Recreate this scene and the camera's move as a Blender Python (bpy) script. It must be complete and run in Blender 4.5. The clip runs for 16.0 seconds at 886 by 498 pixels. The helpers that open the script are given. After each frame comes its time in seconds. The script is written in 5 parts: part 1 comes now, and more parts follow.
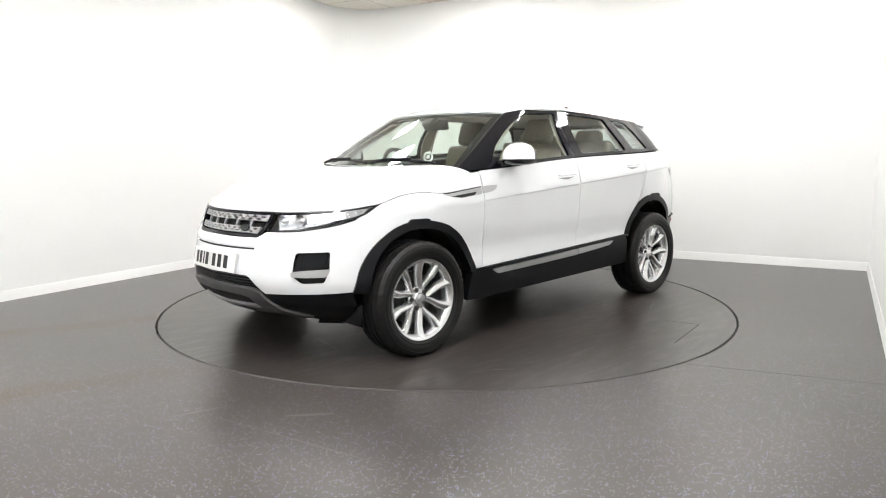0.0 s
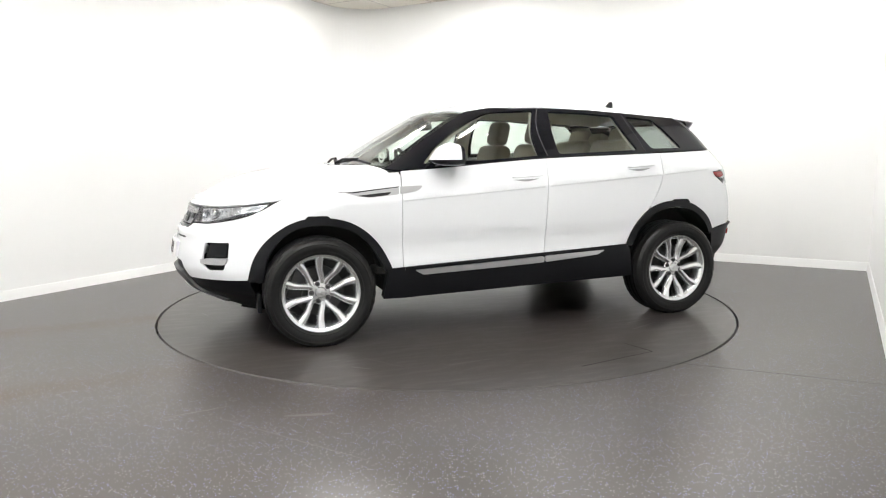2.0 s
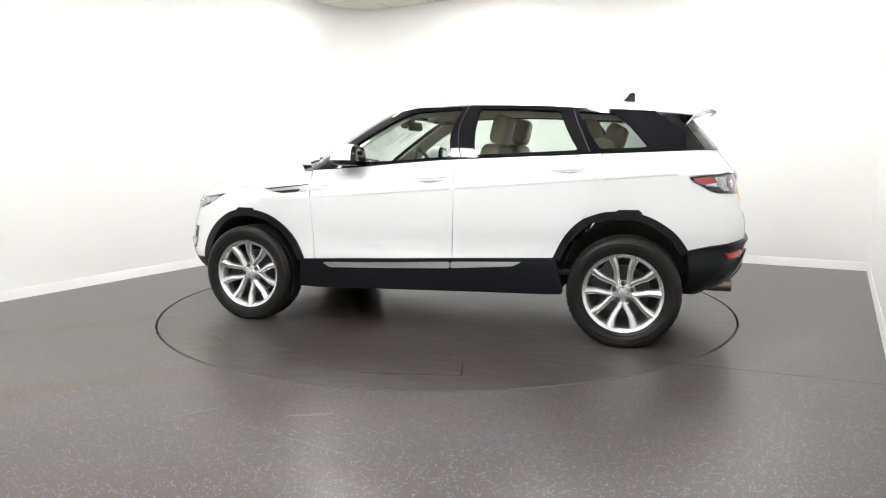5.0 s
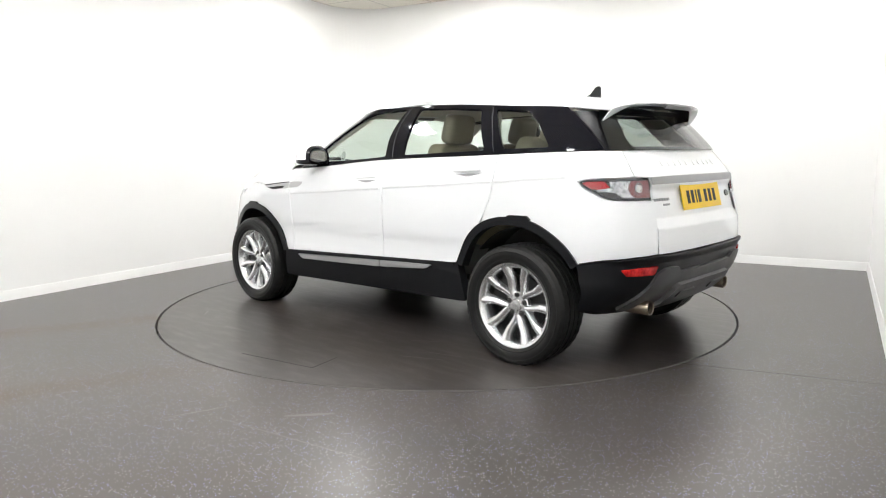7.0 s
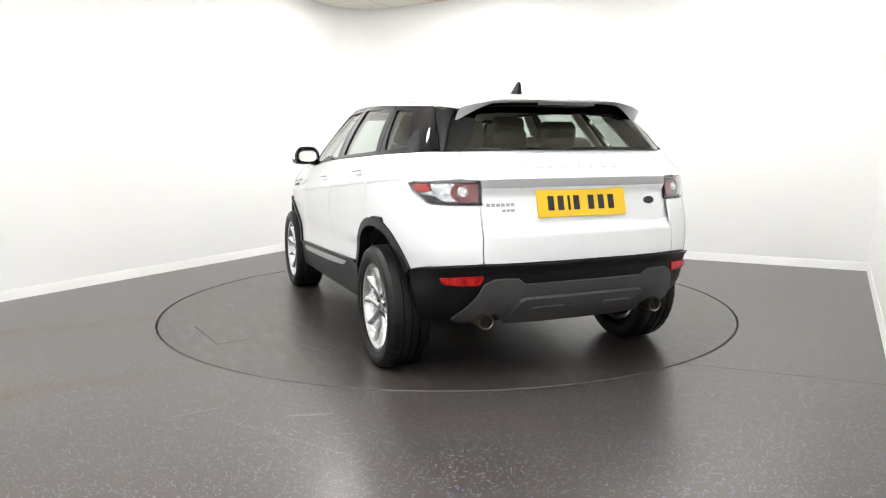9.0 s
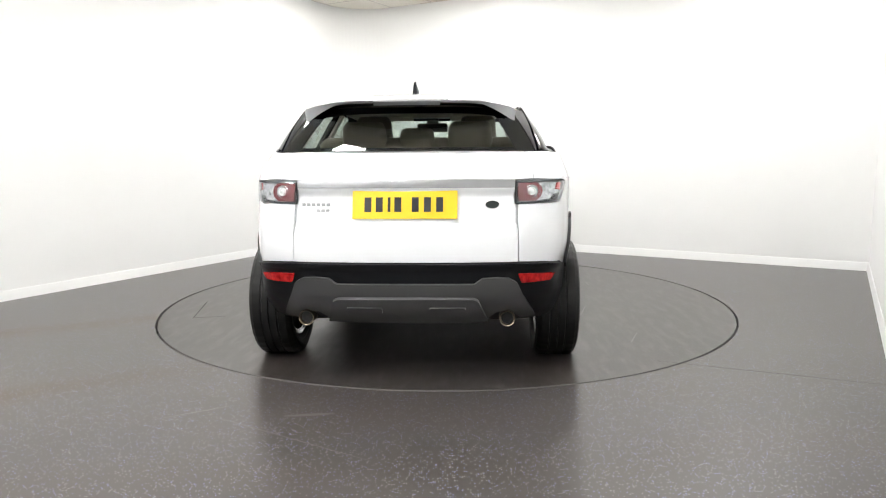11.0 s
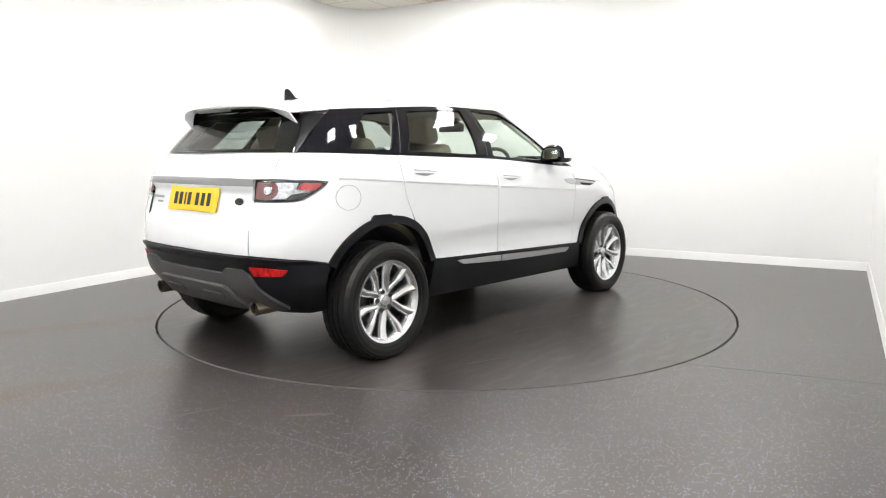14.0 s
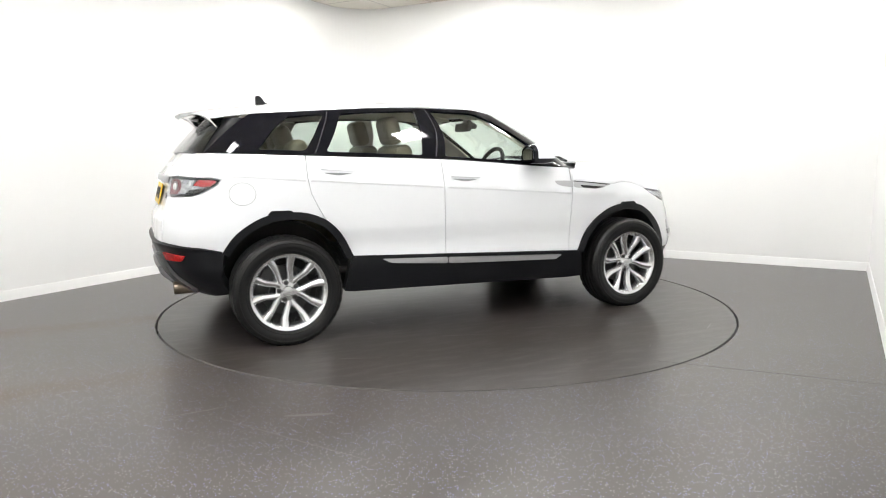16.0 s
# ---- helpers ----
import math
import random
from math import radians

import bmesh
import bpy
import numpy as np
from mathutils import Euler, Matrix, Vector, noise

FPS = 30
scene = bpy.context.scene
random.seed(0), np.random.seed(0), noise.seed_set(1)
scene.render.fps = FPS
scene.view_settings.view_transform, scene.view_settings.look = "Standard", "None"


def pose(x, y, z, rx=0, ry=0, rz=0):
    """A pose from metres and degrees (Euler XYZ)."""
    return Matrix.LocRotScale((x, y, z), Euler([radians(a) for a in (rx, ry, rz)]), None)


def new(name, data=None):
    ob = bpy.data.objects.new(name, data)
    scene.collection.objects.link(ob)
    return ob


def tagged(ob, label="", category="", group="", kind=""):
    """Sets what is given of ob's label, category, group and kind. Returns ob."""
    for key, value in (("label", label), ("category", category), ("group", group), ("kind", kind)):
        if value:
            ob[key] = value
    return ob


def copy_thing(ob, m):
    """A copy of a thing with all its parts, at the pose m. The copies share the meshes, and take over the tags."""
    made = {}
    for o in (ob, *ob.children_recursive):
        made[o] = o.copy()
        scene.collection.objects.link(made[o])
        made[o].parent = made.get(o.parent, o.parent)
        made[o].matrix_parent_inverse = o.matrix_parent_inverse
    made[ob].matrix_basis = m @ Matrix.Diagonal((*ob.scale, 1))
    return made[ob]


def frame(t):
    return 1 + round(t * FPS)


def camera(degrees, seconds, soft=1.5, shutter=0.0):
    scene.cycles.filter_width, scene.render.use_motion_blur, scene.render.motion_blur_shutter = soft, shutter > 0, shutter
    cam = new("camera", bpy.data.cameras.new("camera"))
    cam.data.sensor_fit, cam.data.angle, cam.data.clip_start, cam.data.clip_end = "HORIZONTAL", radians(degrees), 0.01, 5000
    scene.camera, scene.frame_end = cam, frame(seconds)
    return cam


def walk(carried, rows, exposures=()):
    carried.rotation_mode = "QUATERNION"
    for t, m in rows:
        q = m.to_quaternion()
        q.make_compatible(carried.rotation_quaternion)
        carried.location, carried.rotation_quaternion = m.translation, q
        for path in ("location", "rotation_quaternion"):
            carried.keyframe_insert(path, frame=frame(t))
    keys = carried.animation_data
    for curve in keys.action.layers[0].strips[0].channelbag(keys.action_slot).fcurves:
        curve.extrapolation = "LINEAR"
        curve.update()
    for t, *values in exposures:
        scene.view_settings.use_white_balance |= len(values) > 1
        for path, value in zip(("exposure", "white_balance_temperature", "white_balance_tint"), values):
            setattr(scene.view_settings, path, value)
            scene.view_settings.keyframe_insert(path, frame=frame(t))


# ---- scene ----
cam = camera(65.06, 16.0, soft=1.1)
CAM_POSE = pose(0.0, -5.586, 1.196, 90 - 7.89, 0.35, 0.21)
walk(cam, [(0.0, CAM_POSE), (16.0, CAM_POSE)])
scene.view_settings.exposure = 0.0

# ---- light ----
world = bpy.data.worlds.new("studio_world")
scene.world = world
world.use_nodes = True
world.node_tree.nodes["Background"].inputs[0].default_value = (0.9, 0.95, 1.0, 1)
world.node_tree.nodes["Background"].inputs[1].default_value = 0.05

# the room: u runs from the camera's end to the back wall, v across it
ROOM_TURN = 29.3
CU, SU = math.cos(radians(ROOM_TURN)), math.sin(radians(ROOM_TURN))
U_BACK, U_FRONT, V_LEFT, V_RIGHT, CEILING = 3.17, -6.0, -3.22, 3.055, 3.12
PANEL_STRENGTH = 66.0


def room(u, v, z=0.0):
    return Vector((SU * u + CU * v, CU * u - SU * v, z))


ROOM = Matrix.Rotation(radians(-ROOM_TURN), 4, "Z")   # local x = v, local y = u
# ---- materials ----
def material(name, base, rough=0.5, metal=0.0, coat=0.0, spec=0.5, emit=None, strength=0.0, coat_rough=0.03):
    m = bpy.data.materials.new(name)
    m.use_nodes = True
    b = m.node_tree.nodes["Principled BSDF"]
    b.inputs["Base Color"].default_value = (*base, 1)
    b.inputs["Roughness"].default_value = rough
    b.inputs["Metallic"].default_value = metal
    b.inputs["Coat Weight"].default_value = coat
    b.inputs["Coat Roughness"].default_value = coat_rough
    b.inputs["Specular IOR Level"].default_value = spec
    if emit:
        b.inputs["Emission Color"].default_value = (*emit, 1)
        b.inputs["Emission Strength"].default_value = strength
    return m


def node(m, kind, **values):
    n = m.node_tree.nodes.new(kind)
    for key, value in values.items():
        if key in n.inputs:
            n.inputs[key].default_value = value
    return n


def link(m, a, out, b, inp):
    m.node_tree.links.new(a.outputs[out], b.inputs[inp])


def coords(m, scale=(1, 1, 1)):
    c = node(m, "ShaderNodeTexCoord")
    p = node(m, "ShaderNodeMapping")
    p.inputs["Scale"].default_value = scale
    link(m, c, "Object", p, "Vector")
    return p


def noise_ramp(m, vec, scale, stops, detail=4.0, rough=0.6):
    """A noise through a colour ramp. stops: (position, colour)."""
    n = node(m, "ShaderNodeTexNoise", Scale=scale, Detail=detail, Roughness=rough)
    link(m, vec, "Vector", n, "Vector")
    r = node(m, "ShaderNodeValToRGB")
    while len(r.color_ramp.elements) < len(stops):
        r.color_ramp.elements.new(0.5)
    for e, (p, c) in zip(r.color_ramp.elements, stops):
        e.position, e.color = p, (*c, 1) if len(c) == 3 else c
    link(m, n, "Fac", r, "Fac")
    return n, r


def bsdf(m):
    return m.node_tree.nodes["Principled BSDF"]


def relief(m, vec, scale, strength, distance=0.002, detail=3.0):
    n = node(m, "ShaderNodeTexNoise", Scale=scale, Detail=detail)
    link(m, vec, "Vector", n, "Vector")
    b = node(m, "ShaderNodeBump", Strength=strength, Distance=distance)
    link(m, n, "Fac", b, "Height")
    link(m, b, "Normal", bsdf(m), "Normal")
    return b


def mix_colour(m, fac, a, b, mode="MIX"):
    """fac, a, b: (node, socket) or a value."""
    x = m.node_tree.nodes.new("ShaderNodeMix")
    x.data_type, x.blend_type = "RGBA", mode
    for sock, v in ((x.inputs[0], fac), (x.inputs[6], a), (x.inputs[7], b)):
        if isinstance(v, tuple) and hasattr(v[0], "outputs"):
            m.node_tree.links.new(v[0].outputs[v[1]], sock)
        else:
            sock.default_value = v if not isinstance(v, tuple) else (*v, 1)
    return x


def floor_material(name, dark=(0.046, 0.043, 0.041), light=(0.070, 0.065, 0.061), brown=(0.060, 0.049, 0.041), tracks=(), worn=False):
    """Grey safety vinyl: soft mottling, tyre smears, and chips of blue and white."""
    m = material(name, (0.1, 0.1, 0.1), 0.3, spec=0.5)
    v = coords(m)
    _, big = noise_ramp(m, v, 1.3, [(0.12, dark), (0.88, light)], 2.0, 0.4)
    _, smear = noise_ramp(m, coords(m, (0.6, 2.4, 1)), 1.1, [(0.12, (0, 0, 0)), (0.92, (1, 1, 1))], 2.0, 0.4)
    c = mix_colour(m, (smear, "Color"), (big, "Color"), brown)
    def calc(op, a, b):
        n = node(m, "ShaderNodeMath")
        n.operation = op
        for i, v in enumerate((a, b)):
            if isinstance(v, tuple):
                link(m, v[0], v[1], n, i)
            else:
                n.inputs[i].default_value = v
        return n
    dust = None
    for nx, ny, off in tracks:
        # brown tyre track across the floor, fading towards the turntable
        dot = node(m, "ShaderNodeVectorMath")
        dot.operation = "DOT_PRODUCT"
        link(m, v, "Vector", dot, 0)
        dot.inputs[1].default_value = (nx, ny, 0)
        far = calc("ABSOLUTE", (calc("SUBTRACT", (dot, "Value"), off), 0), 0)
        edge_ = node(m, "ShaderNodeMapRange")
        edge_.inputs["From Min"].default_value, edge_.inputs["From Max"].default_value = 0.20, 0.02
        link(m, far, 0, edge_, "Value")
        xyz = node(m, "ShaderNodeSeparateXYZ")
        link(m, v, "Vector", xyz, "Vector")
        along = node(m, "ShaderNodeMapRange")
        along.inputs["From Min"].default_value, along.inputs["From Max"].default_value = -1.0, -2.2
        link(m, xyz, "X", along, "Value")
        patch, _ = noise_ramp(m, v, 2.5, [(0.2, (0, 0, 0)), (0.8, (1, 1, 1))], 1.0)
        k = calc("MULTIPLY", (calc("MULTIPLY", (edge_, 0), (along, 0)), 0), (patch, "Fac"))
        c = mix_colour(m, (k, 0), (c, 2), (0.085, 0.050, 0.022))
        dust = k if dust is None else calc("ADD", (dust, 0), (k, 0))
    if worn:
        _, sc = noise_ramp(m, coords(m, (1.3, 5.0, 1)), 3.2, [(0.46, (0, 0, 0)), (0.80, (0.55, 0.55, 0.55))], 4.0, 0.55)
        c = mix_colour(m, (sc, "Color"), (c, 2), (0.125, 0.115, 0.108))
    vor = node(m, "ShaderNodeTexVoronoi", Scale=112.0)
    link(m, v, "Vector", vor, "Vector")
    chip = node(m, "ShaderNodeMath")
    chip.operation = "LESS_THAN"
    link(m, vor, "Distance", chip, 0)
    chip.inputs[1].default_value = 0.29
    pick = node(m, "ShaderNodeSeparateColor")
    link(m, vor, "Color", pick, "Color")
    some = node(m, "ShaderNodeMath")
    some.operation = "LESS_THAN"
    link(m, pick, "Red", some, 0)
    some.inputs[1].default_value = 0.38
    both = node(m, "ShaderNodeMath")
    both.operation = "MULTIPLY"
    link(m, chip, "Value", both, 0)
    link(m, some, "Value", both, 1)
    hue = node(m, "ShaderNodeValToRGB")
    hue.color_ramp.interpolation = "CONSTANT"
    hue.color_ramp.elements[0].color = (0.22, 0.24, 0.47, 1)
    hue.color_ramp.elements[1].position, hue.color_ramp.elements[1].color = 0.5, (0.34, 0.34, 0.35, 1)
    link(m, pick, "Green", hue, "Fac")
    shown = calc("MULTIPLY", (both, "Value"), 0.15 if worn else 1.0)
    c2 = mix_colour(m, (shown, 0), (c, 2), (hue, "Color"))
    link(m, c2, 2, bsdf(m), "Base Color")
    bsdf(m).inputs["Roughness"].default_value = 0.31
    if dust is not None:
        # dry dirt takes the shine off
        shine = calc("SUBTRACT", 0.5, (calc("MULTIPLY", (dust, 0), 0.34), 0))
        link(m, shine, 0, bsdf(m), "Specular IOR Level")
    relief(m, v, 60.0, 0.02, 0.001)
    return m


def glass_material(name, tint, rough=0.0, gloss=0.08):
    m = bpy.data.materials.new(name)
    m.use_nodes = True
    nt = m.node_tree
    nt.nodes.remove(nt.nodes["Principled BSDF"])
    t, g = nt.nodes.new("ShaderNodeBsdfTransparent"), nt.nodes.new("ShaderNodeBsdfGlossy")
    t.inputs["Color"].default_value = (*tint, 1)
    g.inputs["Roughness"].default_value = rough
    w, x = nt.nodes.new("ShaderNodeLayerWeight"), nt.nodes.new("ShaderNodeMixShader")
    w.inputs["Blend"].default_value = 0.5
    e = nt.nodes.new("ShaderNodeMath")
    e.operation, e.inputs[1].default_value = "POWER", 4.0
    f = nt.nodes.new("ShaderNodeMath")
    f.operation, f.inputs[1].default_value, f.inputs[2].default_value = "MULTIPLY_ADD", 0.9, gloss
    nt.links.new(w.outputs["Facing"], e.inputs[0])
    nt.links.new(e.outputs[0], f.inputs[0])
    nt.links.new(f.outputs[0], x.inputs[0])
    nt.links.new(t.outputs[0], x.inputs[1])
    nt.links.new(g.outputs[0], x.inputs[2])
    nt.links.new(x.outputs[0], nt.nodes["Material Output"].inputs["Surface"])
    return m


M_WALL = material("white_wall_paint", (0.86, 0.86, 0.85), 0.55)
wv = coords(M_WALL)
_, wr = noise_ramp(M_WALL, wv, 0.7, [(0.3, (0.84, 0.84, 0.83)), (0.7, (0.87, 0.87, 0.86))])
link(M_WALL, wr, "Color", bsdf(M_WALL), "Base Color")
relief(M_WALL, wv, 90.0, 0.06)
M_SKIRT = material("white_skirting_paint", (0.80, 0.80, 0.79), 0.35)
M_CEIL = material("cream_ceiling_tile", (0.80, 0.76, 0.68), 0.8)
relief(M_CEIL, coords(M_CEIL), 220.0, 0.25)
M_GRID = material("ceiling_grid_metal", (0.62, 0.58, 0.52), 0.5)
M_LAMP = material("lit_ceiling_panel", (0.9, 0.9, 0.9), 0.5, emit=(1.0, 0.995, 0.985), strength=PANEL_STRENGTH)
M_FLOOR = floor_material("speckled_grey_vinyl", tracks=((-0.436, 0.900, 0.40), (-0.481, 0.877, -0.906)))
M_DISC = floor_material("speckled_grey_vinyl_worn", (0.020, 0.018, 0.018), (0.054, 0.049, 0.046), (0.044, 0.035, 0.029), worn=True)
M_GAP = material("dark_gap", (0.012, 0.012, 0.012), 0.7)
M_SCUFF = material("pale_scuff", (0.130, 0.124, 0.118), 0.33)
M_LETTER = material("bright_lettering", (0.72, 0.73, 0.74), 0.3, 0.3)

M_PAINT = material("white_car_paint", (0.80, 0.815, 0.835), 0.35, coat=1.0)
M_SHUT = material("panel_joint_shadow_rubber", (0.03, 0.03, 0.032), 0.7)
M_GLOSS = material("gloss_black_trim", (0.004, 0.004, 0.007), 0.05, spec=0.35)
M_CLAD = material("black_textured_plastic", (0.006, 0.0065, 0.008), 0.38, spec=0.24)
relief(M_CLAD, coords(M_CLAD), 700.0, 0.12, 0.0006)
M_GREY = material("grey_satin_plastic", (0.066, 0.066, 0.068), 0.38)
relief(M_GREY, coords(M_GREY), 500.0, 0.10, 0.0006)
M_SILVER = material("silver_satin_trim", (0.48, 0.485, 0.495), 0.33, 0.8)
M_TAILBAR = material("dull_silver_trim", (0.33, 0.335, 0.345), 0.30, 0.9)
M_CHROME = material("bright_chrome", (0.72, 0.72, 0.72), 0.12, 1.0)
M_MIRROR = material("mirror_silver", (0.86, 0.88, 0.87), 0.02, 1.0)
M_EXHAUST = material("brown_steel_pipe", (0.26, 0.22, 0.17), 0.28, 1.0)
M_ALLOY = material("silver_alloy", (0.74, 0.75, 0.76), 0.24, 0.95, coat=0.2)
M_DARKMETAL = material("dark_disc_metal", (0.055, 0.055, 0.055), 0.4, 0.7)
M_TYRE = material("black_rubber", (0.008, 0.008, 0.008), 0.42, spec=0.28)
relief(M_TYRE, coords(M_TYRE), 120.0, 0.15, 0.001)
M_GLASS = glass_material("green_tinted_glass", (0.88, 0.95, 0.90))
M_GLASS2 = glass_material("dark_tinted_glass", (0.56, 0.61, 0.58))
M_LENS = glass_material("clear_lens", (0.95, 0.96, 0.97))
M_RED = material("red_lens", (0.42, 0.012, 0.016), 0.15, coat=0.3)
M_SMOKED = material("smoked_red_lens", (0.17, 0.035, 0.040), 0.2, coat=0.4)
M_REFL = material("red_reflector", (0.42, 0.010, 0.010), 0.25, coat=0.2)
_, rfr = noise_ramp(M_REFL, coords(M_REFL, (1, 1, 0.5)), 45.0, [(0.35, (0.26, 0.004, 0.006)), (0.65, (0.60, 0.016, 0.014))])
link(M_REFL, rfr, "Color", bsdf(M_REFL), "Base Color")
M_LAMPCUP = material("lamp_reflector_chrome", (0.70, 0.71, 0.73), 0.18, 0.85)
_, lcr = noise_ramp(M_LAMPCUP, coords(M_LAMPCUP), 38.0, [(0.30, (0.30, 0.31, 0.33)), (0.66, (0.80, 0.81, 0.83))], 3.0)
link(M_LAMPCUP, lcr, "Color", bsdf(M_LAMPCUP), "Base Color")
relief(M_LAMPCUP, coords(M_LAMPCUP), 60.0, 0.5, 0.006)
M_YELLOW = material("yellow_plate", (0.86, 0.56, 0.015), 0.35)
M_PLATE = material("white_plate", (0.78, 0.78, 0.77), 0.35)
M_BAR = material("dark_character_bar", (0.012, 0.012, 0.014), 0.5)
M_BADGE = material("grey_badge", (0.30, 0.31, 0.32), 0.3, 0.6)
M_GREEN = material("dark_green_badge", (0.015, 0.022, 0.02), 0.3)
M_LEATHER = material("brown_leather", (0.32, 0.28, 0.20), 0.5)
relief(M_LEATHER, coords(M_LEATHER), 300.0, 0.15)
M_DARKSEAT = material("dark_brown_leather", (0.20, 0.17, 0.12), 0.5)
relief(M_DARKSEAT, coords(M_DARKSEAT), 300.0, 0.15)
M_INNER = material("charcoal_cabin_plastic", (0.03, 0.029, 0.027), 0.55)
relief(M_INNER, coords(M_INNER), 250.0, 0.2)
M_LINER = material("pale_headlining", (0.55, 0.51, 0.44), 0.85)
M_WELL = material("wheel_well_liner", (0.012, 0.012, 0.012), 0.8)
# ---- the shape of the car: x forward, y to its left, z up, origin between the axles on the ground ----
def lerp_table(table, v):
    if v <= table[0][0]:
        return table[0][1]
    for (a, p), (b, q) in zip(table, table[1:]):
        if v <= b:
            t = (v - a) / (b - a)
            return p + (q - p) * t
    return table[-1][1]


def smooth_table(table, v):
    """Cubic through the table's points."""
    n = len(table)
    if v <= table[0][0]:
        return table[0][1]
    if v >= table[-1][0]:
        return table[-1][1]
    i = 0
    while table[i + 1][0] < v:
        i += 1
    (x1, y1), (x2, y2) = table[i], table[i + 1]
    m1 = (y2 - table[i - 1][1]) / (x2 - table[i - 1][0]) if i > 0 else (y2 - y1) / (x2 - x1)
    m2 = (table[i + 2][1] - y1) / (table[i + 2][0] - x1) if i + 2 < n else (y2 - y1) / (x2 - x1)
    h = x2 - x1
    t = (v - x1) / h
    return (2 * t**3 - 3 * t**2 + 1) * y1 + (t**3 - 2 * t**2 + t) * h * m1 + (3 * t**2 - 2 * t**3) * y2 + (t**3 - t**2) * h * m2


NOSE = [(0.20, 1.93), (0.27, 2.03), (0.34, 2.14), (0.44, 2.195), (0.54, 2.2), (0.63, 2.18), (0.75, 2.137), (0.87, 2.085), (0.97, 2.03), (1.2, 1.90)]
TAIL = [(0.20, -1.68), (0.30, -1.80), (0.36, -1.885), (0.43, -1.962), (0.50, -2.005), (0.64, -2.038), (0.80, -2.03), (0.95, -1.99), (1.05, -1.965), (1.12, -1.92), (1.21, -1.85)]
BELT = [(-1.9, 1.205), (-1.68, 1.202), (-1.0, 1.18), (-0.25, 1.155), (0.12, 1.132), (0.49, 1.101), (0.865, 1.081), (1.2, 1.07)]


def belt(x):
    return smooth_table(BELT, x)


def crease(x):
    return 0.952 - 0.069 * (x - 0.1)


def side_scale(x, z):
    """How the flanks swell and tuck in with the height."""
    c = crease(x)
    if z >= c:
        t = min((z - c) / max(belt(x) - c, 0.02), 1.4)
        return 1.012 - 0.050 * t - 0.012 * t * t
    return smooth_table([(0.20, 0.93), (0.32, 0.968), (0.47, 0.990), (0.55, 0.985), (0.62, 0.9865), (0.72, 1.0), (c, 1.012)], z)


def plan(z):
    """Half the outline seen from above at a height: from the nose round the left side to the tail."""
    f, r = smooth_table(NOSE, z), smooth_table(TAIL, z)
    k = min(max((z - 0.6) / 0.3, 0), 1)
    return [(f, -0.35), (f, 0.0), (f - 0.05, 0.33), (f - 0.175, 0.60), (f - 0.33, 0.755 - 0.01 * k), (f - 0.52, 0.845 - 0.03 * k),
            (1.25, 0.897), (0.6, 0.905), (-0.2, 0.908), (-0.9, 0.905), (-1.3, 0.893), (r + 0.32, 0.828), (r + 0.14, 0.752), (r + 0.04, 0.57), (r + 0.008, 0.32),
            (r, 0.0), (r, -0.32)]


PLAN_CACHE = {}


def spline(points, u):
    i = min(max(int(u), 0), len(points) - 4)
    t = u - i
    p0, p1, p2, p3 = points[i:i + 4]
    # centripetal-like tangents from the chord lengths
    d1 = math.dist(p1, p2)
    d0, d2 = math.dist(p0, p1), math.dist(p2, p3)
    out = []
    for a in range(2):
        m1 = ((p1[a] - p0[a]) / d0 * d1 + (p2[a] - p1[a]) / d1 * d0) / (d0 + d1) * d1
        m2 = ((p2[a] - p1[a]) / d1 * d2 + (p3[a] - p2[a]) / d2 * d1) / (d1 + d2) * d1
        out.append((2 * t**3 - 3 * t**2 + 1) * p1[a] + (t**3 - 2 * t**2 + t) * m1 + (3 * t**2 - 2 * t**3) * p2[a] + (t**3 - t**2) * m2)
    return out


U_END = 14.0


def lower(u, z):
    """A point of the lower body's skin. u: 0 at the nose, 14 at the tail; negative on the right side."""
    key = round(z, 5)
    pts = PLAN_CACHE.get(key)
    if pts is None:
        pts = PLAN_CACHE[key] = plan(z)
    x, y = spline(pts, min(abs(u), U_END))
    y *= side_scale(x, z)
    return Vector((x, y if u >= 0 else -y, z))


# the glasshouse: belt to roof edge
ROOF_EDGE = [(-1.75, 1.415), (-1.45, 1.447), (-1.04, 1.472), (-0.65, 1.497), (-0.27, 1.510), (0.115, 1.497), (0.27, 1.474), (0.35, 1.46)]


def roof_edge(x):
    return smooth_table(ROOF_EDGE, x)


def house_plan(z):
    q = (z - 1.09) / 0.40
    def p(x0, x1, y0, y1):
        swell = math.sin(math.pi * min(max(q, 0), 1))
        return (x0 + (x1 - x0) * q + (0.016 * swell if x0 > 0.85 else -0.016 * swell if x0 < -1.7 else 0), y0 + (y1 - y0) * q + (0.017 * swell if y0 > 0.6 else 0))
    return [p(1.05, 0.37, -0.35, -0.3), p(1.07, 0.385, 0, 0), p(1.035, 0.35, 0.35, 0.30), p(0.93, 0.285, 0.675, 0.555), p(0.80, 0.15, 0.80, 0.632), p(0.50, -0.10, 0.848, 0.648), p(0.0, -0.35, 0.870, 0.657),
            p(-0.5, -0.7, 0.872, 0.648), p(-1.0, -1.05, 0.858, 0.625), p(-1.42, -1.32, 0.815, 0.590), p(-1.79, -1.48, 0.735, 0.553), p(-1.89, -1.55, 0.62, 0.47), p(-1.945, -1.60, 0.35, 0.28), p(-1.96, -1.61, 0, 0), p(-1.945, -1.60, -0.35, -0.28)]


HOUSE_CACHE = {}
H_END = 12.0


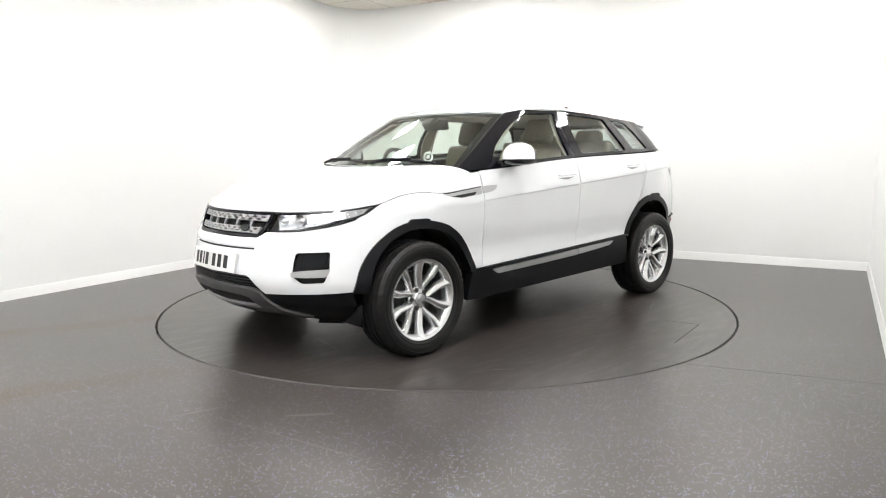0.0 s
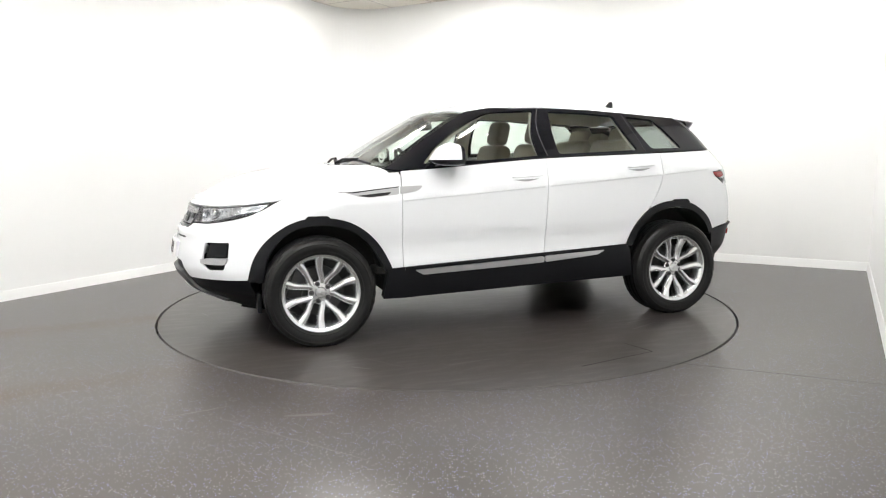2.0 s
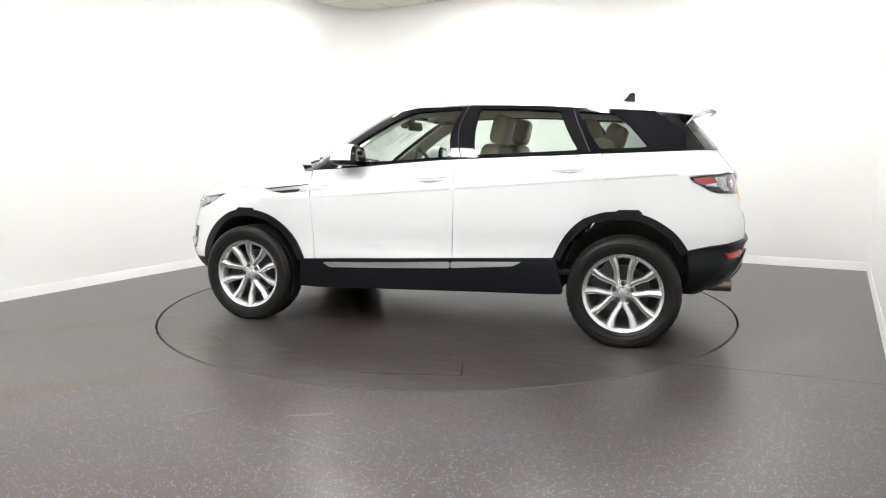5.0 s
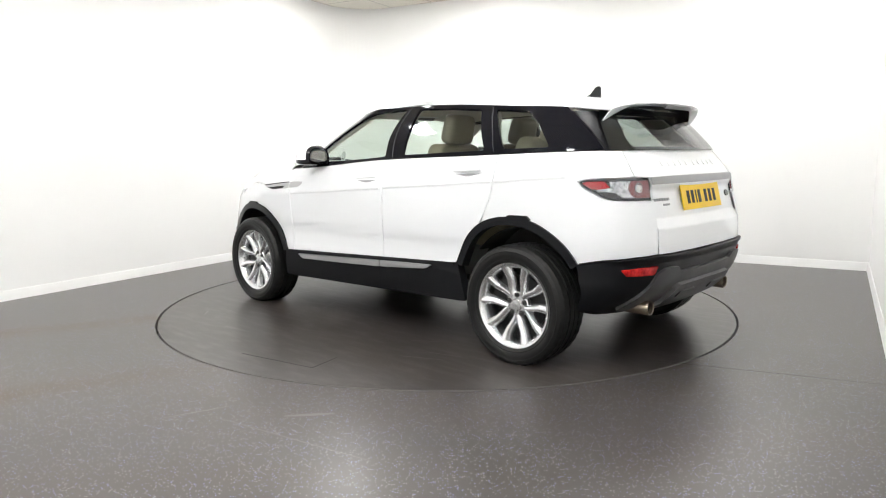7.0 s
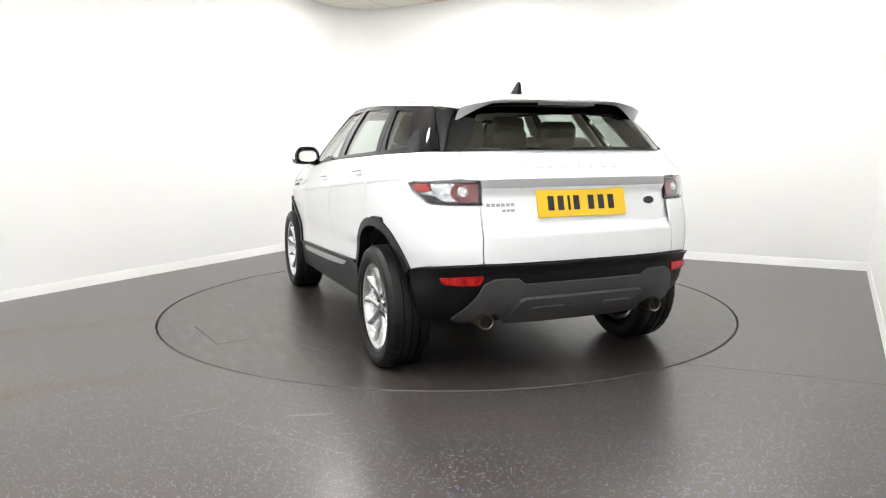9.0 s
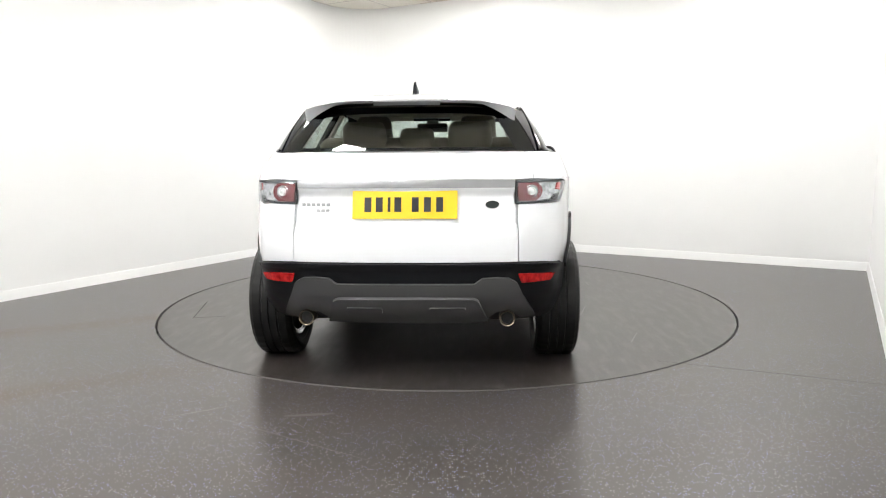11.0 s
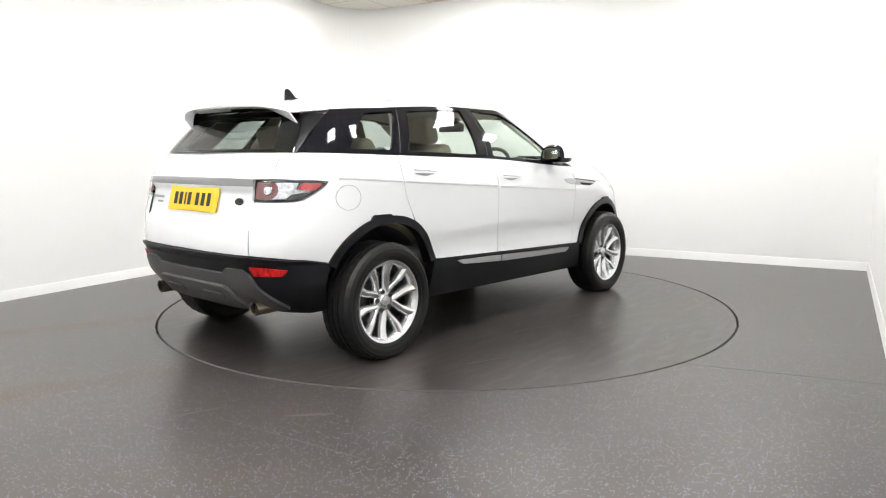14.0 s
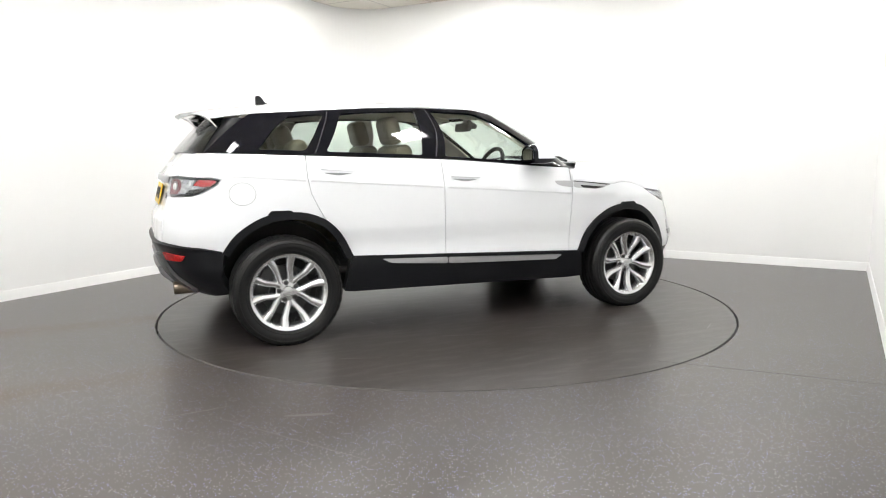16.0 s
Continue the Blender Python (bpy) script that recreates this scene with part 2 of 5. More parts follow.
def house(u, z):
    key = round(z, 5)
    pts = HOUSE_CACHE.get(key)
    if pts is None:
        pts = HOUSE_CACHE[key] = house_plan(z)
    x, y = spline(pts, min(abs(u), H_END))
    return Vector((x, y if u >= 0 else -y, z))


def find(f, axis, value, z, lo, hi):
    """The u between lo and hi at which the skin f at height z has that x or y."""
    a, b = f(lo, z)[axis] - value, f(hi, z)[axis] - value
    if a * b > 0:
        return lo if abs(a) < abs(b) else hi
    for _ in range(30):
        mid = (lo + hi) / 2
        c = f(mid, z)[axis] - value
        if a * c <= 0:
            hi = mid
        else:
            lo, a = mid, c
    return (lo + hi) / 2


def fr(y, z):
    """A point of the lower skin's front by its distance from the middle."""
    u = find(lower, 1, abs(y), z, 0.0, 5.0)
    return (u if y >= 0 else -u, z)


def sd(x, z):
    return (find(lower, 0, x, z, 1.0, 13.0), z)


def rr(y, z):
    u = find(lower, 1, abs(y), z, U_END, 10.0)
    return (u if y >= 0 else -u, z)


def hs(x, z):
    """A point of the glasshouse's left side."""
    return (find(house, 0, x, z, 2.0, 11.0), z)


def hf(y, z):
    u = find(house, 1, abs(y), z, 0.0, 3.6)
    return (u if y >= 0 else -u, z)


def hr(y, z):
    u = find(house, 1, abs(y), z, H_END, 8.5)
    return (u if y >= 0 else -u, z)
# ---- mesh helpers ----
def part(name, bm, mat, parent=None, label="", smooth=True, sharp=35):
    me = bpy.data.meshes.new(name)
    if smooth:
        for f in bm.faces:
            f.smooth = True
        for e in bm.edges:
            if len(e.link_faces) == 2 and e.calc_face_angle(0) > radians(sharp):
                e.smooth = False
    layer = bm.verts.layers.float_vector.get("nrm")
    given = [v[layer].copy() for v in bm.verts] if layer else None
    bm.to_mesh(me)
    bm.free()
    if given:
        me.attributes.remove(me.attributes["nrm"])
        me.normals_split_custom_set_from_vertices(given)
    ob = new(name, me)
    for m in mat if isinstance(mat, (list, tuple)) else [mat]:
        me.materials.append(m)
    if parent is not None:
        ob.parent = parent
    if label:
        ob["label"] = label
    return ob


def box(bm, x0, x1, y0, y1, z0, z1, m=None, bevel=0.0, seg=2):
    vs = [bm.verts.new(p) for p in ((x0, y0, z0), (x1, y0, z0), (x1, y1, z0), (x0, y1, z0), (x0, y0, z1), (x1, y0, z1), (x1, y1, z1), (x0, y1, z1))]
    fs = [bm.faces.new([vs[i] for i in q]) for q in ((3, 2, 1, 0), (4, 5, 6, 7), (0, 1, 5, 4), (1, 2, 6, 5), (2, 3, 7, 6), (3, 0, 4, 7))]
    geo = vs
    if bevel:
        r = bmesh.ops.bevel(bm, geom=list({e for f in fs for e in f.edges}) + vs, offset=bevel, segments=seg, profile=0.5, affect="EDGES")
        geo = list({v for f in r["faces"] for v in f.verts} | {v for v in vs if v.is_valid})
    if m is not None:
        bmesh.ops.transform(bm, matrix=m, verts=geo)
    return geo


def lathe(bm, profile, n=48, axis="Y", a0=0.0, a1=math.tau):
    """Turn (radius, along) points round the axis."""
    rings = []
    closed = abs(a1 - a0 - math.tau) < 1e-6
    for i in range(n if closed else n + 1):
        a = a0 + (a1 - a0) * i / n
        c, s = math.cos(a), math.sin(a)
        rings.append([bm.verts.new((r * c, h, r * s) if axis == "Y" else (r * c, r * s, h) if axis == "Z" else (h, r * c, r * s)) for r, h in profile])
    m = len(rings)
    for i in range(m if closed else m - 1):
        a, b = rings[i], rings[(i + 1) % m]
        for j in range(len(profile) - 1):
            bm.faces.new((a[j], a[j + 1], b[j + 1], b[j]))
    return rings


def tube(bm, pts, radius, n=10, cap=True):
    """A round bar along points."""
    pts = [Vector(p) for p in pts]
    rings = []
    up = Vector((0.13, 0.2, 0.97))
    for i, p in enumerate(pts):
        d = (pts[min(i + 1, len(pts) - 1)] - pts[max(i - 1, 0)]).normalized()
        a = d.cross(up).normalized()
        b = d.cross(a)
        r = radius(i / (len(pts) - 1)) if callable(radius) else radius
        rings.append([bm.verts.new(p + (a * math.cos(math.tau * k / n) + b * math.sin(math.tau * k / n)) * r) for k in range(n)])
    for a, b in zip(rings, rings[1:]):
        for k in range(n):
            bm.faces.new((a[k], a[(k + 1) % n], b[(k + 1) % n], b[k]))
    if cap:
        bm.faces.new(rings[0])
        bm.faces.new(rings[-1][::-1])


def sheet(bm, f, na, nb, closed_b=False):
    """A grid of f(a, b), a and b from 0 to 1."""
    g = [[bm.verts.new(f(i / na, j / nb)) for j in range(nb + (0 if closed_b else 1))] for i in range(na + 1)]
    for i in range(na):
        for j in range(nb):
            k = (j + 1) % len(g[0])
            bm.faces.new((g[i][j], g[i + 1][j], g[i + 1][k], g[i][k]))
    return g


def solid(bm, depth):
    """Give an open sheet thickness against its normals."""
    bmesh.ops.recalc_face_normals(bm, faces=bm.faces[:])
    bmesh.ops.solidify(bm, geom=bm.faces[:], thickness=depth)


def cut_cell(poly, lo, hi, axis):
    for sign, lim in ((1, lo), (-1, hi)):
        out = []
        for i, p in enumerate(poly):
            q = poly[i - 1]
            dp, dq = sign * (p[axis] - lim), sign * (q[axis] - lim)
            if (dp >= 0) != (dq >= 0):
                t = dq / (dq - dp)
                out.append((q[0] + (p[0] - q[0]) * t, q[1] + (p[1] - q[1]) * t))
            if dp >= 0:
                out.append(p)
        poly = out
        if len(poly) < 3:
            return []
    return poly


def skin_normal(f, u, z, e=0.004):
    a = f(u + 0.02, z) - f(u - 0.02, z)
    b = f(u, z + e) - f(u, z - e)
    n = a.cross(b)
    return n.normalized() if n.length > 1e-12 else Vector((0, 0, 1))


def inside(p, loops):
    odd = False
    for o in loops:
        for a, b in zip(o, o[1:] + o[:1]):
            if (a[1] > p[1]) != (b[1] > p[1]) and p[0] < a[0] + (b[0] - a[0]) * (p[1] - a[1]) / (b[1] - a[1]):
                odd = not odd
    return odd


def triangles(loops):
    """Cut an outline with holes into triangles."""
    from mathutils.geometry import delaunay_2d_cdt
    pts, edges = [], []
    for o in loops:
        n = len(pts)
        pts += [Vector(p) for p in o]
        edges += [(n + i, n + (i + 1) % len(o)) for i in range(len(o))]
    vs, _, fs, _, _, _ = delaunay_2d_cdt(pts, edges, [], 0, 1e-6)
    for f in fs:
        t = [(vs[i].x, vs[i].y) for i in f]
        if inside((sum(p[0] for p in t) / 3, sum(p[1] for p in t) / 3), loops):
            yield t


def panel(f, outlines, lift=0.0, depth=0.012, du=0.12, dz=0.035, mirror=False, bulge=None):
    """A panel cut from the skin f: the first outline is its edge, the others are holes, in (u, z). It stands lift proud of the skin, and its edge turns in by depth.
    bulge(u, z) adds to the lift."""
    loops = [[Vector((p[0] * 0.3, p[1], 0)) for p in o] for o in outlines]
    bm = bmesh.new()
    nrm = bm.verts.layers.float_vector.new("nrm")
    made = {}
    su = 0.3 * du

    def shaped(u, z):
        return f(u, z) + skin_normal(f, u, z) * (lift + bulge(u, z))

    def vert(p):
        key = (round(p[0], 4), round(p[1], 4))
        v = made.get(key)
        if v is None:
            u, z = p[0] / 0.3, p[1]
            n = skin_normal(f, u, z)
            h = lift + (bulge(u, z) if bulge else 0)
            v = made[key] = (bm.verts.new(f(u, z) + n * h), n)
            v[0][nrm] = skin_normal(shaped, u, z, 0.002) if bulge else n
        return v[0]

    for t in triangles([[(p.x, p.y) for p in o] for o in loops]):
        us = [p[0] for p in t]
        for i in range(math.floor(min(us) / su), math.ceil(max(us) / su) + 1):
            strip = cut_cell(t, i * su, (i + 1) * su, 0)
            if not strip:
                continue
            zs = [p[1] for p in strip]
            for j in range(math.floor(min(zs) / dz), math.ceil(max(zs) / dz) + 1):
                cell = cut_cell(strip, j * dz, (j + 1) * dz, 1)
                if not cell:
                    continue
                vs = []
                for p in cell:
                    v = vert(p)
                    if v not in vs:
                        vs.append(v)
                if len(vs) >= 3:
                    area = sum(a[0] * b[1] - b[0] * a[1] for a, b in zip(cell, cell[1:] + cell[:1]))
                    if abs(area) < 1e-9:
                        continue
                    if area < 0:
                        vs.reverse()
                    if bm.faces.get(vs) is None:
                        bm.faces.new(vs)
    normals = {v: n for v, n in made.values()}
    edges = [e for e in bm.edges if len(e.link_faces) == 1]
    inner = {}
    for e in edges:
        for v in e.verts:
            if v not in inner:
                inner[v] = (bm.verts.new(v.co), bm.verts.new(v.co - normals[v] * depth))
    for e in edges:
        a, b = e.verts
        lf = e.link_faces[0]
        vs = list(lf.verts)
        if vs[(vs.index(a) + 1) % len(vs)] is not b:
            a, b = b, a
        w = bm.faces.new((inner[b][0], inner[a][0], inner[a][1], inner[b][1]))
        w.normal_update()
        for q in (a, b):
            for r in inner[q]:
                r[nrm] = r[nrm] + w.normal
    if mirror:
        for v in bm.verts:
            v.co.y = -v.co.y
            v[nrm] = Vector((v[nrm].x, -v[nrm].y, v[nrm].z))
        bmesh.ops.reverse_faces(bm, faces=bm.faces[:])
    return bm


def arc(f, cx, cz, r, a0, a1, n=16):
    """Points of a round arch as (x, z) handed to f."""
    return [f(cx + r * math.cos(radians(a0 + (a1 - a0) * i / n)), cz + r * math.sin(radians(a0 + (a1 - a0) * i / n))) for i in range(n + 1)]


def rounded(pts, r=0.012, n=4):
    """Round the corners of an outline in (u * 0.3, z)."""
    out = []
    m = len(pts)
    for i in range(m):
        p = Vector((pts[i][0] * 0.3, pts[i][1]))
        a = Vector((pts[i - 1][0] * 0.3, pts[i - 1][1])) - p
        b = Vector((pts[(i + 1) % m][0] * 0.3, pts[(i + 1) % m][1])) - p
        ra, rb = min(r, a.length * 0.45), min(r, b.length * 0.45)
        s, e = p + a.normalized() * ra, p + b.normalized() * rb
        for k in range(n + 1):
            t = k / n
            q = s * (1 - t)**2 + p * 2 * t * (1 - t) + e * t * t
            out.append((q.x / 0.3, q.y))
    return out
# ---- the studio ----
def slab(name, pts, z0, z1, mat, label, kind="structure", category=""):
    bm = bmesh.new()
    lo, hi = [bm.verts.new((p.x, p.y, z0)) for p in pts], [bm.verts.new((p.x, p.y, z1)) for p in pts]
    bm.faces.new(lo[::-1])
    bm.faces.new(hi)
    for i in range(len(pts)):
        j = (i + 1) % len(pts)
        bm.faces.new((lo[i], lo[j], hi[j], hi[i]))
    bmesh.ops.recalc_face_normals(bm, faces=bm.faces[:])
    return tagged(part(name, bm, mat, smooth=False), label, category or name.split("_")[0], kind=kind)


DISC_R = 2.21
COVE = 0.55


def build_room():
    # floor with a round hole for the turntable
    bm = bmesh.new()
    corner = [room(U_FRONT - 0.2, V_LEFT - 0.2), room(U_FRONT - 0.2, V_RIGHT + 0.2), room(U_BACK + 0.2, V_RIGHT + 0.2), room(U_BACK + 0.2, V_LEFT - 0.2)]
    n = 128
    hole = [bm.verts.new((math.cos(math.tau * i / n) * DISC_R, math.sin(math.tau * i / n) * DISC_R, 0)) for i in range(n)]
    deep = [bm.verts.new((v.co.x, v.co.y, -0.06)) for v in hole]
    rim = []
    for i in range(n):
        d = Vector((math.cos(math.tau * i / n), math.sin(math.tau * i / n), 0))
        best = 1e9
        for a, b in zip(corner, corner[1:] + corner[:1]):
            e = b - a
            den = d.x * e.y - d.y * e.x
            if abs(den) > 1e-9:
                s = (a.x * e.y - a.y * e.x) / den
                if 0 < s < best:
                    best = s
        rim.append(bm.verts.new(d * best))
    for i in range(n):
        j = (i + 1) % n
        bm.faces.new((hole[i], hole[j], rim[j], rim[i])[::-1])
        bm.faces.new((deep[i], deep[j], hole[j], hole[i]))
    bmesh.ops.recalc_face_normals(bm, faces=bm.faces[:])
    floor_ob = tagged(part("floor", bm, M_FLOOR, smooth=False), "grey speckled vinyl floor with tyre smears", "floor", kind="structure")
    for a, b, w_, mat_, lab in (((-1.30, -2.545), (-1.04, -2.40), 0.010, M_SCUFF, "pale scratch in the vinyl"), ((-1.10, -2.515), (-0.30, -3.005), 0.006, M_SCUFF, "pale scratch in the vinyl"), ((1.20, -1.70), (2.30, -2.155), 0.006, M_GAP, "joint in the vinyl"), ((-0.75, -2.53), (-0.52, -2.50), 0.03, M_SCUFF, "pale worn spot")):
        bm = bmesh.new()
        p, q = Vector((*a, 0.0008)), Vector((*b, 0.0008))
        d = (q - p).normalized() * w_ / 2
        s = Vector((-d.y, d.x, 0))
        row = [[bm.verts.new(p.lerp(q, i / 8) + s * k * (0.3 + math.sin(math.pi * (i + 0.5) / 9)) * 0.8) for k in (-1, 1)] for i in range(9)]
        for r0, r1 in zip(row, row[1:]):
            bm.faces.new((r0[0], r1[0], r1[1], r0[1]))
        bmesh.ops.recalc_face_normals(bm, faces=bm.faces[:])
        part("scratch" if mat_ is M_SCUFF else "vinyl_joint", bm, mat_, floor_ob, lab, smooth=False)
    # corners that the fan leaves open
    slab("subfloor", corner, -0.12, -0.062, M_GAP, "dark slab under the vinyl floor", category="floor")
    h = CEILING
    t = 0.15
    # walls as slabs; the far corner is coved
    slab("wall_west", [room(U_FRONT - t, V_LEFT - t), room(U_BACK + t, V_LEFT - t), room(U_BACK + t, V_LEFT), room(U_FRONT - t, V_LEFT)], 0, h, M_WALL, "plain white painted studio wall", category="wall")
    slab("wall_north", [room(U_BACK, V_LEFT), room(U_BACK, V_RIGHT), room(U_BACK + t, V_RIGHT), room(U_BACK + t, V_LEFT)], 0, h, M_WALL, "plain white painted studio wall", category="wall")
    slab("wall_east", [room(U_FRONT, V_RIGHT), room(U_BACK + t, V_RIGHT), room(U_BACK + t, V_RIGHT + t), room(U_FRONT, V_RIGHT + t)], 0, h, M_WALL, "plain white painted studio wall", category="wall")
    slab("wall_south", [room(U_FRONT - t, V_LEFT), room(U_FRONT, V_LEFT), room(U_FRONT, V_RIGHT + t), room(U_FRONT - t, V_RIGHT + t)], 0, h, M_WALL, "plain white painted studio wall", category="wall")
    # rounded infill of the far corner
    pts = [room(U_BACK, V_LEFT)]
    cu, cv = U_BACK - COVE, V_LEFT + COVE
    for i in range(17):
        a = radians(90 * i / 16)
        pts.append(room(cu + COVE * math.sin(a), cv - COVE * math.cos(a)))
    slab("wall_cove", pts, 0, h, M_WALL, "white curved infill of the wall corner", category="wall")
    # skirting
    def skirting(name, line):
        bm = bmesh.new()
        prof = [(0.0, 0.0), (0.016, 0.0), (0.012, 0.012), (0.010, 0.076), (0.005, 0.085), (0.0, 0.085)]
        rows = []
        for i, p in enumerate(line):
            d = (line[min(i + 1, len(line) - 1)] - line[max(i - 1, 0)]).normalized()
            nrm = Vector((d.y, -d.x, 0))
            rows.append([bm.verts.new((p.x + nrm.x * a, p.y + nrm.y * a, b)) for a, b in prof])
        for a, b in zip(rows, rows[1:]):
            for k in range(len(prof) - 1):
                bm.faces.new((a[k], b[k], b[k + 1], a[k + 1]))
        bmesh.ops.recalc_face_normals(bm, faces=bm.faces[:])
        return tagged(part(name, bm, M_SKIRT), "low white skirting board along the wall", "skirting", kind="structure")
    arcpts = [room(cu + COVE * math.sin(radians(90 * i / 16)), cv - COVE * math.cos(radians(90 * i / 16))) for i in range(17)]
    skirting("baseboard_west", [room(U_FRONT, V_LEFT)] + arcpts + [room(U_BACK, V_RIGHT)])
    skirting("baseboard_east", [room(U_BACK, V_RIGHT), room(U_FRONT, V_RIGHT)])
    # ceiling of square tiles in a grid, with lit panels
    bm = bmesh.new()
    box(bm, V_LEFT - t, V_RIGHT + t, U_FRONT - t, U_BACK + t, h + 0.012, h + 0.1)
    nv, nu = 10, 15
    sv, su = (V_RIGHT - V_LEFT) / nv, (U_BACK - U_FRONT) / nu
    # panels outside row i = 7 are added unseen, evening the light on walls and car
    lamps = {(2, 1), (2, 4), (2, 7), (2, 10), (1, 12), (3, 13), (5, 0), (5, 3), (5, 5), (5, 12), (7, 1), (7, 3), (7, 5), (7, 8), (7, 11), (8, 13)}
    for i in range(nv):
        for j in range(nu):
            if (i, j) not in lamps:
                box(bm, V_LEFT + i * sv + 0.012, V_LEFT + (i + 1) * sv - 0.012, U_FRONT + j * su + 0.012, U_FRONT + (j + 1) * su - 0.012, h, h + 0.02)
    bmesh.ops.transform(bm, matrix=ROOM, verts=bm.verts[:])
    tagged(part("ceiling", bm, M_CEIL, smooth=False), "cream suspended ceiling of square tiles", "ceiling", kind="structure")
    bm = bmesh.new()
    for i in range(nv + 1):
        x = V_LEFT + i * sv
        box(bm, x - 0.012, x + 0.012, U_FRONT, U_BACK, h - 0.002, h + 0.011)
    for j in range(nu + 1):
        y = U_FRONT + j * su
        for i in range(nv):
            box(bm, V_LEFT + i * sv + 0.0125, V_LEFT + (i + 1) * sv - 0.0125, y - 0.012, y + 0.012, h - 0.002, h + 0.011)
    bmesh.ops.transform(bm, matrix=ROOM, verts=bm.verts[:])
    tagged(part("ceiling_trim", bm, M_GRID, smooth=False), "thin metal grid between the ceiling tiles", "ceiling", kind="structure")
    bm = bmesh.new()
    box(bm, -sv / 2 + 0.13, sv / 2 - 0.13, -su / 2 + 0.13, su / 2 - 0.13, -0.004, 0.006)
    first = tagged(new("ceiling_light"), "square lit white panel set into the ceiling", "lamp", "ceiling panels")
    part("diffuser", bm, M_LAMP, first, smooth=False)
    bm = bmesh.new()
    for a, b, c, d in ((-1, 1, -1, -0.59), (-1, 1, 0.59, 1), (-1, -0.59, -0.59, 0.59), (0.59, 1, -0.59, 0.59)):
        box(bm, a * (sv / 2 - 0.0125), b * (sv / 2 - 0.0125), c * (su / 2 - 0.0125), d * (su / 2 - 0.0125), -0.006, 0.011)
    part("frame", bm, M_SKIRT, first, smooth=False)
    made = None
    for i, j in sorted(lamps):
        p = room(U_FRONT + (j + 0.5) * su, V_LEFT + (i + 0.5) * sv, h)
        m = Matrix.Translation(p) @ ROOM
        if made is None:
            first.matrix_basis = made = m
        else:
            copy_thing(first, m)


build_room()


def build_turntable():
    disc = tagged(new("turntable"), "round turning floor plate covered in grey vinyl", "turntable")
    bm = bmesh.new()
    lathe(bm, [(0.001, 0.0), (0.6, 0.0), (1.2, 0.0), (1.8, 0.0), (DISC_R - 0.018, 0.0), (DISC_R - 0.018, -0.05)], 128, "Z")
    bmesh.ops.recalc_face_normals(bm, faces=bm.faces[:])
    part("plate", bm, M_DISC, disc)
    bm = bmesh.new()
    lathe(bm, [(DISC_R - 0.0178, 0.0006), (DISC_R - 0.0165, 0.0006), (DISC_R - 0.0145, -0.004), (DISC_R - 0.0145, -0.05)], 128, "Z")
    bmesh.ops.recalc_face_normals(bm, faces=bm.faces[:])
    part("edge_trim", bm, M_SCUFF, disc, "pale edge of the plate")
    # seam of an access hatch, and scuffs
    bm = bmesh.new()
    def stroke(bm, a, b, w):
        a, b = Vector((*a, 0)), Vector((*b, 0))
        d = (b - a).normalized() * w / 2
        s = Vector((-d.y, d.x, 0))
        vs = [bm.verts.new(p + Vector((0, 0, 0.0008))) for p in (a - s, b - s * 0.6, b + s * 0.6, a + s)]
        bm.faces.new(vs)
    ox, oy = -0.147, 0.116
    for a, b in (((0.036, 1.836), (-0.516, 1.726)), ((-0.516, 1.726), (-0.462, 1.51))):
        stroke(bm, (a[0] + ox, a[1] + oy), (b[0] + ox, b[1] + oy), 0.008)
    rng = random.Random(5)
    for _ in range(26):
        a, r, l = rng.uniform(0, math.tau), rng.uniform(0.9, 2.05), rng.uniform(0.05, 0.30)
        d = a + math.pi / 2 + rng.uniform(-0.5, 0.5)
        mark = bmesh.new()
        p = (r * math.cos(a), r * math.sin(a))
        stroke(mark, p, (p[0] + l * math.cos(d), p[1] + l * math.sin(d)), rng.uniform(0.004, 0.012))
        bmesh.ops.recalc_face_normals(mark, faces=mark.faces[:])
        part("scuff", mark, M_SCUFF, disc, smooth=False)
    bmesh.ops.recalc_face_normals(bm, faces=bm.faces[:])
    part("hatch_seam", bm, M_GAP, disc, "dark cut seam of a hatch", smooth=False)
    return disc


TURNTABLE = build_turntable()
# ---- the car ----
CAR = tagged(new("car"), "white compact SUV with black lower cladding and silver alloy wheels", "car")
WF, WR, WZ, WHEEL_R = 1.322, -1.325, 0.350, 0.347
HUB_Z = 0.337
G = 0.0020


def both(name, f, outlines, mat, label="", parent=(None, None), **kw):
    """The same panel on both sides of the car."""
    return tuple(part(name, panel(f, outlines, mirror=m, **kw), mat, q or CAR, label) for m, q in zip((False, True), parent))


def flip(outline):
    return [(-u, z) for u, z in outline[::-1]]


def tail(u, z):
    """The lower skin with u running on past the tail to the right side."""
    return lower(u, z) if u <= U_END else lower(u - 2 * U_END, z)


def across_tail(half):
    """A left outline, from the middle outwards and back, closed over the tail's middle."""
    return half + [(2 * U_END - u, z) for u, z in half[::-1]]


def across_nose(half):
    return half + [(-u, z) for u, z in half[::-1]]


def edge(x):
    """Height of the bonnet's side joint."""
    return smooth_table([(0.81, 0.985), (1.0, 0.968), (1.17, 0.957), (1.29, 0.968), (1.43, 0.952), (1.565, 0.910), (1.7, 0.900)], x)


